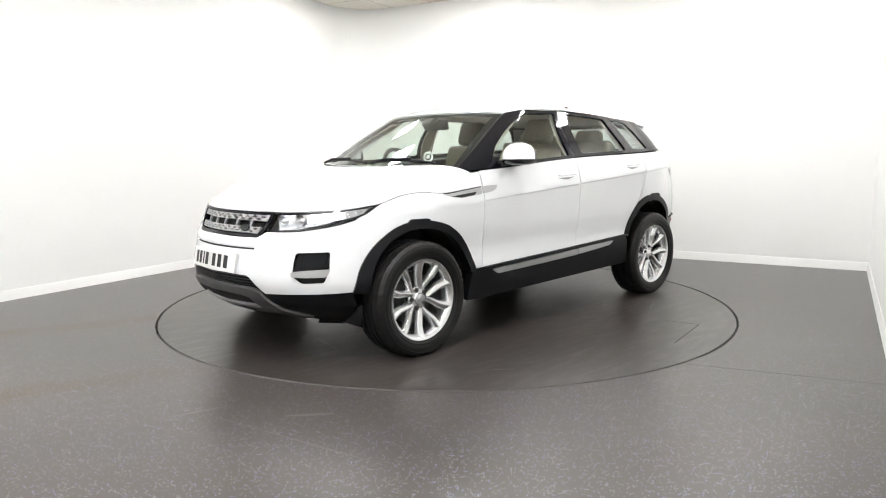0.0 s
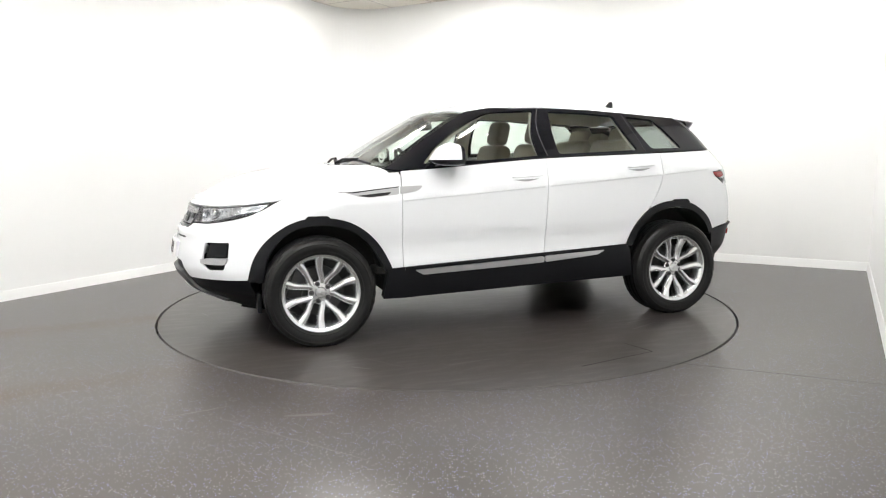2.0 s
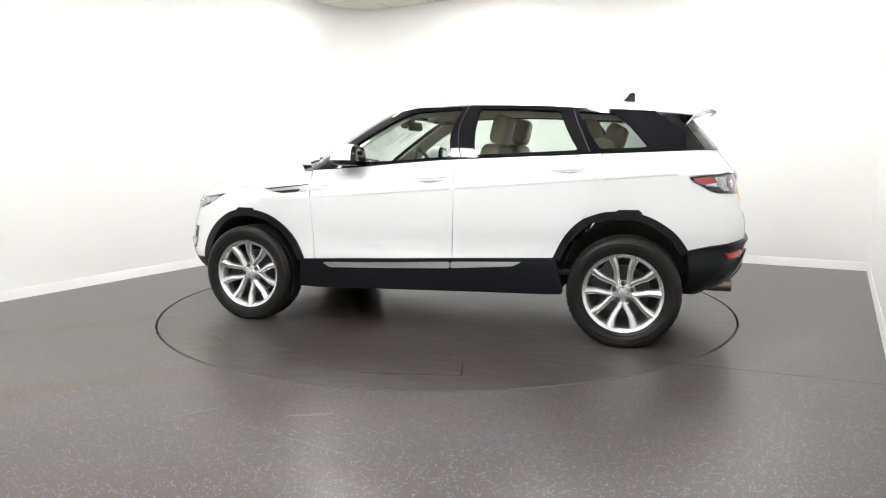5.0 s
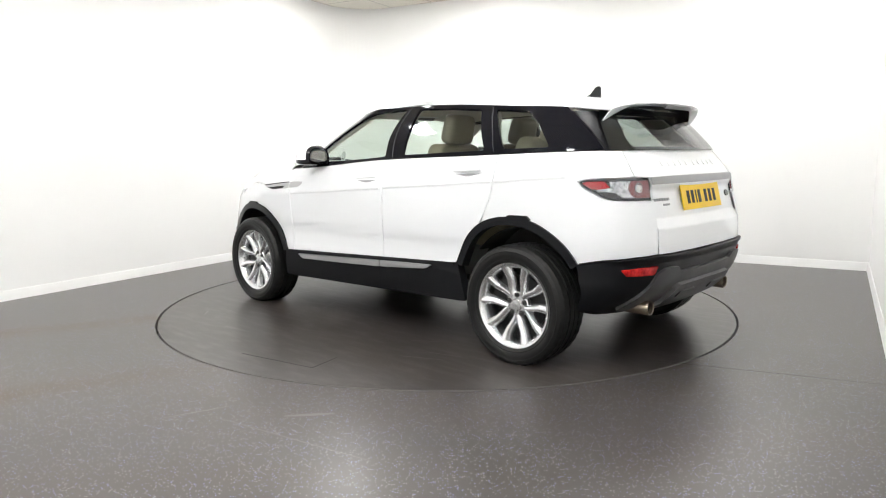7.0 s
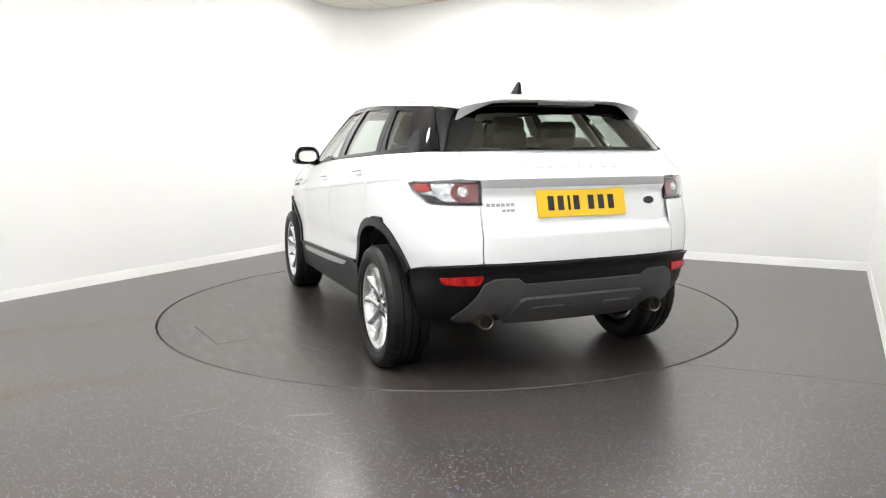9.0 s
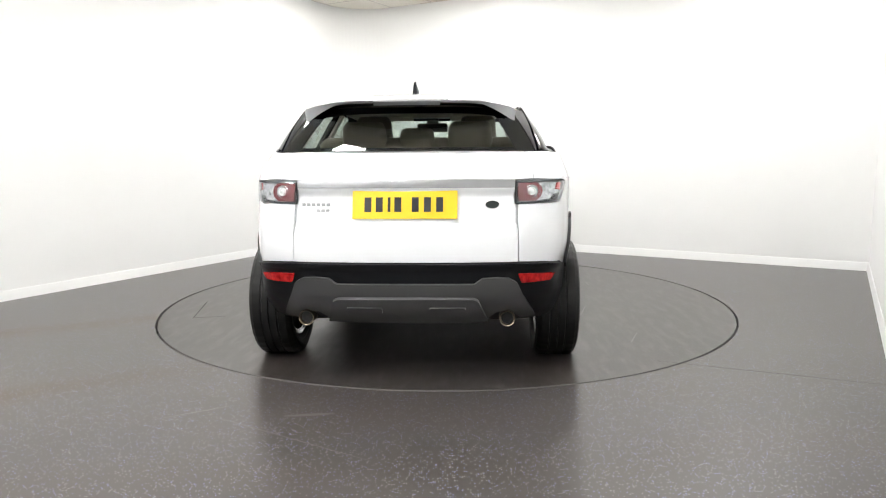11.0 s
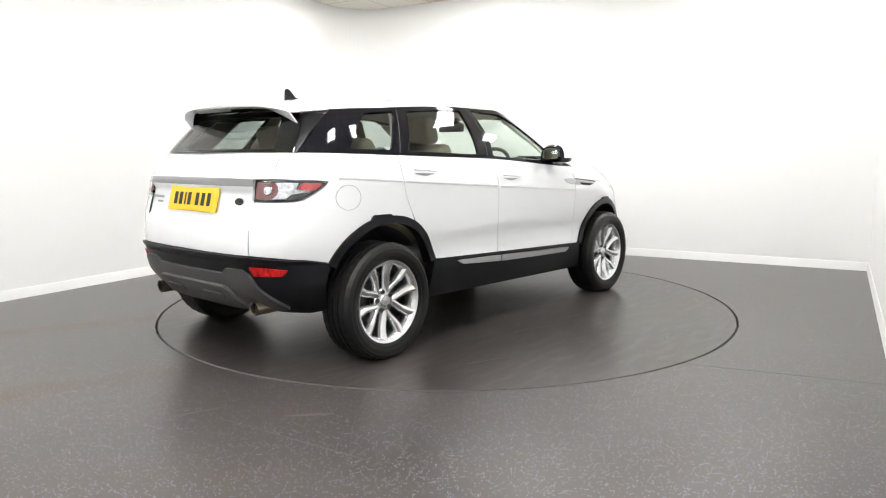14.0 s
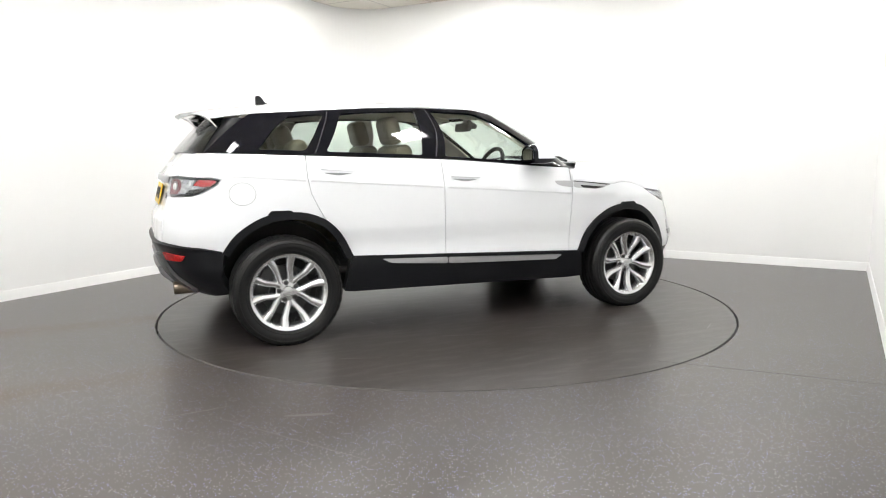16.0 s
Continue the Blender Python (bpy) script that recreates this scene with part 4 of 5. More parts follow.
def arch_band(name, xz, wide, cx):
    """Black moulding round a wheel arch, with a small raised block at its crown."""
    def inward(p, d):
        v = Vector((cx - p[0], WZ - p[1]))
        v.normalize()
        return p[0] + v.x * d, p[1] + v.y * d
    outer = [sd(*p) for p in wide]
    inner = [sd(*inward(p, 0.046)) for p in xz]
    pr = both(name, lower, [outer + inner[::-1]], M_CLAD, "black moulding round the wheel arch", lift=0.016, depth=0.07, dz=0.02, du=0.06)
    top = max(p[1] for p in xz)
    c = cx - 0.0 if cx < 0 else cx + 0.015
    block = [sd(c - 0.085, top - 0.014), sd(c - 0.06, top + 0.011), sd(c + 0.06, top + 0.011), sd(c + 0.085, top - 0.014)]
    both("crown_block", lower, [rounded(block, 0.008)], M_CLAD, parent=pr, lift=0.017, depth=0.03)


FRONT_WIDE = [(x + 0.045 * max(0.0, (0.74 - z) / 0.315)**0.8, z) if x > 1.5 else (x, z) for x, z in ARCH_F_XZ]
arch_band("front_arch_moulding", ARCH_F_XZ, FRONT_WIDE, WF)
arch_band("rear_arch_moulding", ARCH_R_XZ, ARCH_R_XZ, WR)


def sills():
    def top(x):
        return 0.470 - (x - 0.791) * 0.0416
    xs = [0.90, 0.79, 0.5, 0.2, -0.2, -0.5, -0.88]
    out = [sd(x, top(x) - 0.001) for x in xs] + [sd(-0.93, 0.31), sd(-0.872, 0.303), sd(-0.4, 0.294), sd(0.0, 0.284), sd(0.4, 0.274), sd(0.796, 0.264), sd(0.93, 0.268)]
    pr = both("sill_cover", lower, [out], M_CLAD, "black plastic sill cover", lift=0.010, depth=0.06, dz=0.02)
    lip = [sd(x, top(x)) for x in (0.795, 0.5, 0.2, -0.2, -0.5, -0.86)] + [sd(x, top(x) - 0.016) for x in (-0.86, -0.5, -0.2, 0.2, 0.5, 0.79)]
    both("sill_ridge", lower, [lip], M_CLAD, parent=pr, lift=0.024, depth=0.02, dz=0.01)
    bright = rounded([sd(0.725, 0.447), sd(0.2, 0.470), sd(-0.203 + 0.003, 0.487), sd(-0.203 + 0.003, 0.448), sd(0.2, 0.432), sd(0.67, 0.416)], 0.008)
    both("sill_strip", lower, [bright], M_SILVER, "satin silver strip", parent=pr, lift=0.026, depth=0.015, dz=0.015)
    bright = rounded([sd(-0.210, 0.488), sd(-0.679, 0.505), sd(-0.623, 0.478), sd(-0.210, 0.449)], 0.008)
    both("sill_strip", lower, [bright], M_SILVER, "satin silver strip", parent=pr, lift=0.026, depth=0.015, dz=0.015)


sills()


def nose():
    # grille
    gr = new("grille")
    gr.parent = CAR
    full = across_nose(GRILLE)
    full = [p for i, p in enumerate(full) if i == 0 or abs(p[0] - full[i - 1][0]) + abs(p[1] - full[i - 1][1]) > 1e-6]
    part("backing", panel(lower, [full], lift=-0.045, depth=0.004), M_WELL, gr)
    inset = [fr(0, 0.857), fr(0.2, 0.858), fr(0.40, 0.857), fr(0.383, 0.785), fr(0.345, 0.745), fr(0.2, 0.742), fr(0, 0.742)]
    inn = across_nose(inset)
    inn = [p for i, p in enumerate(inn) if i == 0 or abs(p[0] - inn[i - 1][0]) + abs(p[1] - inn[i - 1][1]) > 1e-6]
    part("surround", panel(lower, [full, inn], lift=0.0, depth=0.045), M_GLOSS, gr, "gloss black grille surround")
    # two silver bars pierced by rows of slots
    for z0, z1, y1 in ((0.822, 0.853, 0.392), (0.752, 0.786, 0.352)):
        holes = []
        n = 11
        for row in range(2):
            for i in range(n):
                y = (i - (n - 1) / 2 + (0.25 if row else -0.25)) * 2 * y1 / n * 0.93
                zc = z0 + (z1 - z0) * (0.30 if row == 0 else 0.70)
                w, h = y1 / n * 0.62, 0.0052
                holes.append([fr(y - w, zc), fr(y - w * 0.5, zc + h), fr(y + w * 0.5, zc + h), fr(y + w, zc), fr(y + w * 0.5, zc - h), fr(y - w * 0.5, zc - h)])
        bar = [fr(y, z1) for y in (-y1, -y1 / 2, 0, y1 / 2, y1)] + [fr(y, z0) for y in (y1 * 0.97, y1 / 2, 0, -y1 / 2, -y1 * 0.97)]
        part("grille_bar", panel(lower, [bar] + holes, lift=-0.006, depth=0.018, dz=0.02), M_SILVER, gr, "silver bar pierced with small slots")
    for i in range(5):
        y = -0.26 + 0.13 * i
        a = [fr(y - 0.012, 0.822), fr(y + 0.012, 0.822), fr(y + 0.008, 0.786), fr(y - 0.008, 0.786)]
        part("grille_strut", panel(lower, [a], lift=-0.014, depth=0.012), M_BADGE, gr)
    bd = [fr(0.235 + 0.036 * math.cos(a), 0.778 + 0.019 * math.sin(a)) for a in (math.tau * i / 20 for i in range(20))]
    part("grille_badge", panel(lower, [bd], lift=0.004, depth=0.01), M_GREEN, gr, "oval dark badge with a bright rim")
    # headlamps
    deep = [fr(0.445, 0.862), fr(0.60, 0.866), fr(0.70, 0.878), sd(1.70, 0.888), sd(1.62, 0.896), sd(1.66, 0.868), sd(1.74, 0.842), sd(1.80, 0.835), fr(0.70, 0.812), fr(0.62, 0.795), fr(0.55, 0.781), fr(0.47, 0.776)]
    for s in (1, -1):
        hl = new("headlamp")
        hl.parent = CAR
        hl["label"] = "clear swept-back headlamp with a round projector"
        m = s < 0
        part("housing", panel(lower, [HEADLAMP], lift=-0.030, depth=0.004, mirror=m), M_CLAD, hl)
        part("reflector", panel(lower, [deep], lift=-0.020, depth=0.010, mirror=m), M_LAMPCUP, hl)
        part("lens", panel(lower, [HEADLAMP], lift=0.001, depth=0.03, mirror=m), M_LENS, hl, "clear lens")
        low = [fr(0.66, 0.800), sd(1.80, 0.826), sd(1.70, 0.852), sd(1.66, 0.862), sd(1.72, 0.836), sd(1.80, 0.812), fr(0.70, 0.797)]
        part("dark_lower_band", panel(lower, [low], lift=-0.008, depth=0.01, mirror=m), M_GLOSS, hl)
        for y, r, mat, nm in ((0.575, 0.037, M_CHROME, "projector_ring"), (0.478, 0.030, M_LAMPCUP, "inner_bowl")):
            z = 0.826 if y > 0.5 else 0.822
            u = fr(y, z)[0]
            p, nn = lower(u, z), skin_normal(lower, u, z)
            nn = (nn * 0.35 + Vector((0.9, 0.1, 0))).normalized()
            bm = bmesh.new()
            lathe(bm, [(r, -0.004), (r * 0.96, 0.006), (r * 0.80, 0.004), (r * 0.72, -0.012), (r * 0.66, -0.010), (r * 0.5, -0.002), (r * 0.2, 0.003), (0.0005, 0.004)], 28, "Z")
            bmesh.ops.recalc_face_normals(bm, faces=bm.faces[:])
            bmesh.ops.transform(bm, matrix=Matrix.Translation(p - nn * 0.016) @ nn.to_track_quat("Z", "Y").to_matrix().to_4x4(), verts=bm.verts[:])
            if m:
                bmesh.ops.transform(bm, matrix=Matrix.Diagonal((1, -1, 1, 1)), verts=bm.verts[:])
                bmesh.ops.reverse_faces(bm, faces=bm.faces[:])
            part(nm, bm, mat, hl)
    # fog recesses with a silver bar
    rec = rounded([fr(0.600, 0.652), fr(0.735, 0.657), fr(0.742, 0.56), fr(0.728, 0.487), fr(0.64, 0.482), fr(0.600, 0.52)], 0.018)
    a = both("fog_recess", lower, [rec], M_WELL, "dark recess beside the bumper", parent=(BUMPER, BUMPER), lift=-0.03, depth=0.004)
    grid_ = rounded([fr(0.625, 0.645), fr(0.722, 0.649), fr(0.728, 0.572), fr(0.625, 0.565)], 0.01)
    both("fog_cover", lower, [grid_], M_CLAD, parent=(BUMPER, BUMPER), lift=-0.012, depth=0.02)
    blade = rounded([fr(0.590, 0.548), fr(0.66, 0.558), fr(0.745, 0.563), fr(0.735, 0.520), fr(0.66, 0.517), fr(0.595, 0.520)], 0.014)
    both("fog_blade", lower, [blade], M_SILVER, "silver bar in the fog-lamp recess", parent=(BUMPER, BUMPER), lift=0.010, depth=0.03)
    # lower mouth, valance and skid plate
    mouth = across_nose([fr(0.15, 0.52), fr(0.33, 0.518), fr(0.36, 0.505), fr(0.445, 0.41), fr(0.2, 0.41)])
    part("lower_mouth", panel(lower, [mouth], lift=-0.03, depth=0.004), M_WELL, BUMPER, "dark lower air intake")
    for k in range(5):
        z = 0.428 + 0.018 * k
        y = 0.42 - 0.018 * k
        bar = [fr(q, z + 0.004) for q in (-y, -y / 2, 0, y / 2, y)] + [fr(q, z - 0.003) for q in (y, y / 2, 0, -y / 2, -y)]
        part("intake_slat", panel(lower, [bar], lift=-0.018, depth=0.012, dz=0.02), M_CLAD, BUMPER)
    half = [fr(0.20, 0.418), fr(0.42, 0.420), fr(0.5, 0.415), fr(0.6, 0.418), fr(0.7, 0.420), sd(1.755, 0.424), sd(1.72, 0.34), sd(1.70, 0.205), sd(1.80, 0.205), fr(0.70, 0.212), fr(0.6, 0.225), fr(0.48, 0.252), fr(0.2, 0.275)]
    part("front_valance", panel(lower, [across_nose(half)], lift=-0.004, depth=0.08), M_CLAD, CAR, "black plastic front valance")
    outer = across_nose([fr(0.18, 0.446), fr(0.33, 0.440), fr(0.405, 0.425), fr(0.43, 0.385), fr(0.475, 0.32), fr(0.56, 0.268), fr(0.50, 0.264), fr(0.42, 0.29), fr(0.33, 0.283), fr(0.18, 0.28)])
    hole = across_nose([fr(0.12, 0.404), fr(0.27, 0.399), fr(0.315, 0.388), fr(0.355, 0.330), fr(0.30, 0.318), fr(0.12, 0.318)])
    sk = part("skid_plate", panel(lower, [outer, hole], lift=0.012, depth=0.035, dz=0.02), M_GREY, CAR, "grey front skid plate")
    part("skid_opening", panel(lower, [hole], lift=-0.002, depth=0.004), M_WELL, sk)
    lipo = across_nose([fr(0.12, 0.336), fr(0.31, 0.338), fr(0.345, 0.330), fr(0.30, 0.318), fr(0.12, 0.318)])
    part("skid_lip", panel(lower, [lipo], lift=0.012, depth=0.02), M_SILVER, sk)


nose()


def number_plate(name, face, mat, y0, z0, h, w, label, parent, lean, x, bars, bend=0.0):
    """A pressed plate with a row of plain dark bars, bent round the bumper."""
    m = Matrix.Translation((x, y0, z0)) @ pose(0, 0, 0, 0, lean, 0)
    def piece(nm, mat_, x0, x1, ya, yb, za, zb, n, mother):
        bm = bmesh.new()
        cuts = [ya + (yb - ya) * i / n for i in range(n + 1)]
        rows = [[bm.verts.new((px - face * bend * y * y, y, pz)) for px, pz in ((x0, za), (x1, za), (x1, zb), (x0, zb))] for y in cuts]
        for a, b in zip(rows, rows[1:]):
            for k in range(4):
                bm.faces.new((a[k], a[(k + 1) % 4], b[(k + 1) % 4], b[k]))
        bm.faces.new(rows[0])
        bm.faces.new(rows[-1][::-1])
        bmesh.ops.recalc_face_normals(bm, faces=bm.faces[:])
        bmesh.ops.transform(bm, matrix=m, verts=bm.verts[:])
        return part(nm, bm, mat_, mother, label if mother is parent else "", sharp=20)
    ob = piece(name, mat, -0.003, 0.003, -w / 2, w / 2, -h / 2, h / 2, 20, parent)
    if face > 0:
        piece("plate_plinth", M_PAINT, -0.045, -0.0036, -w / 2 + 0.006, w / 2 - 0.006, -h / 2 + 0.004, h / 2 - 0.004, 20, ob)
    for i, off in enumerate(bars):
        half = 0.007 if i == 2 else 0.0175
        a, b = sorted((face * 0.0034, face * 0.0048))
        piece("character_bar", M_BAR, a, b, off - half, off + half, -0.037, 0.037, 4, ob)


CHARS = [-0.185, -0.128, -0.079, -0.035, 0.052, 0.113, 0.174]
number_plate("front_number_plate", 1, M_PLATE, 0.0, 0.583, 0.112, 0.52, "white number plate with dark bars", CAR, -10, 2.208, CHARS, 0.42)
number_plate("rear_number_plate", -1, M_YELLOW, 0.0, 0.940, 0.142, 0.525, "yellow number plate with dark bars", TAILGATE, 14, -1.982, [-c for c in CHARS])


def rear_end():
    for s in (1, -1):
        m = s < 0
        tl = new("tail_lamp")
        tl.parent = CAR
        tl["label"] = "red and clear tail lamp in a black housing"
        part("housing", panel(lower, [TAILLAMP], lift=-0.016, depth=0.004, mirror=m), M_GLOSS, tl)
        part("lens", panel(lower, [TAILLAMP], lift=0.003, depth=0.02, mirror=m), M_LENS, tl, "clear lens")
        tip = [rr(0.785, 1.043), sd(-1.70, 1.040), sd(-1.69, 1.030), sd(-1.73, 1.004), sd(-1.77, 1.001), rr(0.772, 1.012)]
        part("red_tip", panel(lower, [tip], lift=-0.006, depth=0.008, mirror=m), M_RED, tl)
        clear = [rr(0.700, 1.046), rr(0.772, 1.043), rr(0.768, 1.010), sd(-1.76, 1.000), sd(-1.765, 0.992), rr(0.756, 0.985), rr(0.735, 0.962), rr(0.66, 0.957), rr(0.655, 1.046)]
        part("clear_reflector", panel(lower, [clear], lift=-0.007, depth=0.008, mirror=m), M_LAMPCUP, tl)
        ring = [rr(0.568, 1.046), rr(0.668, 1.046), rr(0.690, 1.025), rr(0.695, 1.0), rr(0.685, 0.975), rr(0.66, 0.957), rr(0.572, 0.957)]
        part("red_surround", panel(lower, [ring], lift=-0.005, depth=0.008, mirror=m), M_SMOKED, tl)
        u = rr(0.635, 1.003)[0]
        p, n = lower(u, 1.003), skin_normal(lower, u, 1.003)
        n = (n + Vector((-0.6, 0, 0))).normalized()
        for rad, mat, nm, d in ((0.033, M_LAMPCUP, "bright_ring", 0.0), (0.021, M_PLATE, "reversing_bulb", 0.004)):
            bm = bmesh.new()
            lathe(bm, [(rad, -0.012), (rad, 0.0), (rad * 0.92, 0.002), (rad * 0.82, -0.003), (rad * 0.6, -0.004)] + ([(0.0005, -0.005)] if rad > 0.03 else [(rad * 0.3, 0.001), (0.0005, 0.002)]), 28, "Z")
            bmesh.ops.recalc_face_normals(bm, faces=bm.faces[:])
            bmesh.ops.transform(bm, matrix=Matrix.Translation(p - n * (0.004 - d)) @ n.to_track_quat("Z", "Y").to_matrix().to_4x4(), verts=bm.verts[:])
            if m:
                bmesh.ops.transform(bm, matrix=Matrix.Diagonal((1, -1, 1, 1)), verts=bm.verts[:])
                bmesh.ops.reverse_faces(bm, faces=bm.faces[:])
            part(nm, bm, mat, tl)
        # reflector in the bumper
        rf = rounded([rr(0.562, 0.597), rr(0.66, 0.594), rr(0.748, 0.585), rr(0.726, 0.553), rr(0.65, 0.551), rr(0.578, 0.551)], 0.008)
        part("bumper_reflector", panel(lower, [rf], lift=0.016, depth=0.02, mirror=m), M_REFL, CAR, "red bumper reflector")
    bar = across_tail([rr(0.2, 1.022), rr(0.4, 1.022), rr(0.548, 1.022), rr(0.548, 1.058), rr(0.4, 1.060), rr(0.2, 1.061)])
    part("trim_bar", panel(tail, [bar], lift=0.004, depth=0.02, dz=0.02, bulge=lambda u, z: 0.006 * (z - 1.022) / 0.04), M_TAILBAR, TAILGATE, "satin silver bar across the tailgate")
    # badges and model lettering as plain shapes
    for rad, mat, l in ((1.0, M_CHROME, 0.004), (0.86, M_GREEN, 0.0065)):
        oval = [rr(-0.438 + 0.040 * rad * math.cos(a), 0.943 + 0.021 * rad * math.sin(a)) for a in (math.tau * i / 24 for i in range(24))]
        part("tail_badge", panel(lower, [oval], lift=l - 0.022, depth=0.006), mat, TAILGATE, "oval dark badge with a bright rim")
    for i in range(6):
        y = 0.530 - 0.026 * i
        bl = [rr(y, 0.937), rr(y - 0.019, 0.937), rr(y - 0.019, 0.951), rr(y, 0.951)]
        part("letter_block", panel(lower, [bl], lift=-0.018, depth=0.004), M_BADGE, TAILGATE)
    for i in range(3):
        y = 0.450 - 0.024 * i
        bl = [rr(y, 0.911), rr(y - 0.018, 0.911), rr(y - 0.018, 0.922), rr(y, 0.922)]
        part("letter_block", panel(lower, [bl], lift=-0.018, depth=0.004), M_BADGE, TAILGATE)
    for i in range(10):
        y = 0.36 - 0.072 * i - (0.03 if i > 4 else 0)
        b = [rr(y + 0.014, 1.118), rr(y + 0.010, 1.142), rr(y - 0.010, 1.142), rr(y - 0.014, 1.118)]
        if b[0][0] * b[2][0] < 0:
            continue
        part("letter_block", panel(lower, [b], lift=0.003, depth=0.004), M_LETTER, TAILGATE)
    # bumper
    half = [rr(0.2, 0.650), rr(0.4, 0.650), rr(0.565, 0.651), rr(0.70, 0.644), sd(-1.80, 0.626), sd(-1.73, 0.612), sd(-1.665, 0.600), sd(-1.68, 0.50), sd(-1.67, 0.40), sd(-1.63, 0.335), rr(0.70, 0.318), rr(0.55, 0.315), rr(0.4, 0.33), rr(0.2, 0.345)]
    def ledge(u, z):
        return 0.014 * min(max((z - 0.61) / 0.03, 0), 1)
    bp = part("rear_bumper", panel(tail, [across_tail(half)], lift=0.006, depth=0.09, bulge=ledge, dz=0.02), M_CLAD, CAR, "black plastic rear bumper")
    sk = across_tail([rr(0.18, 0.549), rr(0.345, 0.549), rr(0.385, 0.579), rr(0.45, 0.583), rr(0.514, 0.580), rr(0.555, 0.556), rr(0.585, 0.49), rr(0.65, 0.385), rr(0.66, 0.362), rr(0.585, 0.35), rr(0.53, 0.40), rr(0.46, 0.40), rr(0.41, 0.35), rr(0.2, 0.345)])
    sp = part("rear_skid_plate", panel(tail, [rounded(sk, 0.008)], lift=0.024, depth=0.04, dz=0.02), M_GREY, CAR, "grey rear skid plate")
    pl = across_tail([rr(0.18, 0.487), rr(0.34, 0.485), rr(0.365, 0.475), rr(0.415, 0.358), rr(0.2, 0.352)])
    part("skid_panel", panel(tail, [rounded(pl, 0.008)], lift=0.046, depth=0.03, dz=0.02), M_GREY, sp)
    for y0, y1 in ((0.30, 0.12), (-0.12, -0.30)):
        rc = [rr(y0, 0.45), rr(y1, 0.45), rr(y1, 0.415), rr(y0, 0.415)]
        rc = [(u if u > 0 else 2 * U_END + u, z) for u, z in rc]
        part("skid_step", panel(tail, [rounded(rc, 0.01)], lift=0.054, depth=0.015, dz=0.02), M_GREY, sp)
    for y in (0.525, -0.515):
        bm = bmesh.new()
        lathe(bm, [(0.041, 0.16), (0.041, 0.0), (0.039, -0.004), (0.034, 0.0), (0.034, 0.15), (0.001, 0.15)], 32, "X")
        bmesh.ops.recalc_face_normals(bm, faces=bm.faces[:])
        for v in bm.verts:
            v.co = v.co + Vector((-1.945, y, 0.352))
        part("exhaust_tip", bm, M_EXHAUST, CAR, "round steel exhaust tip")
        bm = bmesh.new()
        lathe(bm, [(0.030, 0.02), (0.001, 0.021)], 24, "X")
        bmesh.ops.recalc_face_normals(bm, faces=bm.faces[:])
        for v in bm.verts:
            v.co = v.co + Vector((-1.945, y, 0.352))
        part("exhaust_bore", bm, M_WELL, CAR)


rear_end()


def side_vents():
    dark = rounded([sd(1.165, 0.952), sd(1.0, 0.969), sd(0.825, 0.984), sd(0.825, 0.938), sd(0.90, 0.931), sd(1.015, 0.921), sd(1.08, 0.929)], 0.008)
    both("wing_vent", lower, [dark], M_SILVER, "silver and black wing vent", lift=0.002, depth=0.01, dz=0.02)
    slit = rounded([sd(1.10, 0.934), sd(0.94, 0.949), sd(0.875, 0.953), sd(0.90, 0.934), sd(1.015, 0.9235)], 0.004)
    both("vent_slit", lower, [slit], M_WELL, lift=0.0035, depth=0.004, dz=0.02)
    rim = [sd(1.165, 0.953), sd(1.0, 0.970), sd(0.825, 0.986), sd(0.825, 0.981), sd(1.0, 0.964), sd(1.12, 0.950)]
    both("vent_rim", lower, [rim], M_CLAD, lift=0.005, depth=0.006, dz=0.02)
    fin = rounded([sd(0.817, 0.985), sd(0.74, 0.988), sd(0.662, 0.989), sd(0.685, 0.965), sd(0.72, 0.951), sd(0.817, 0.939)], 0.008)
    both("vent_blade", lower, [fin], M_SILVER, parent=FRONT_DOORS, lift=0.003, depth=0.008, dz=0.02)


side_vents()


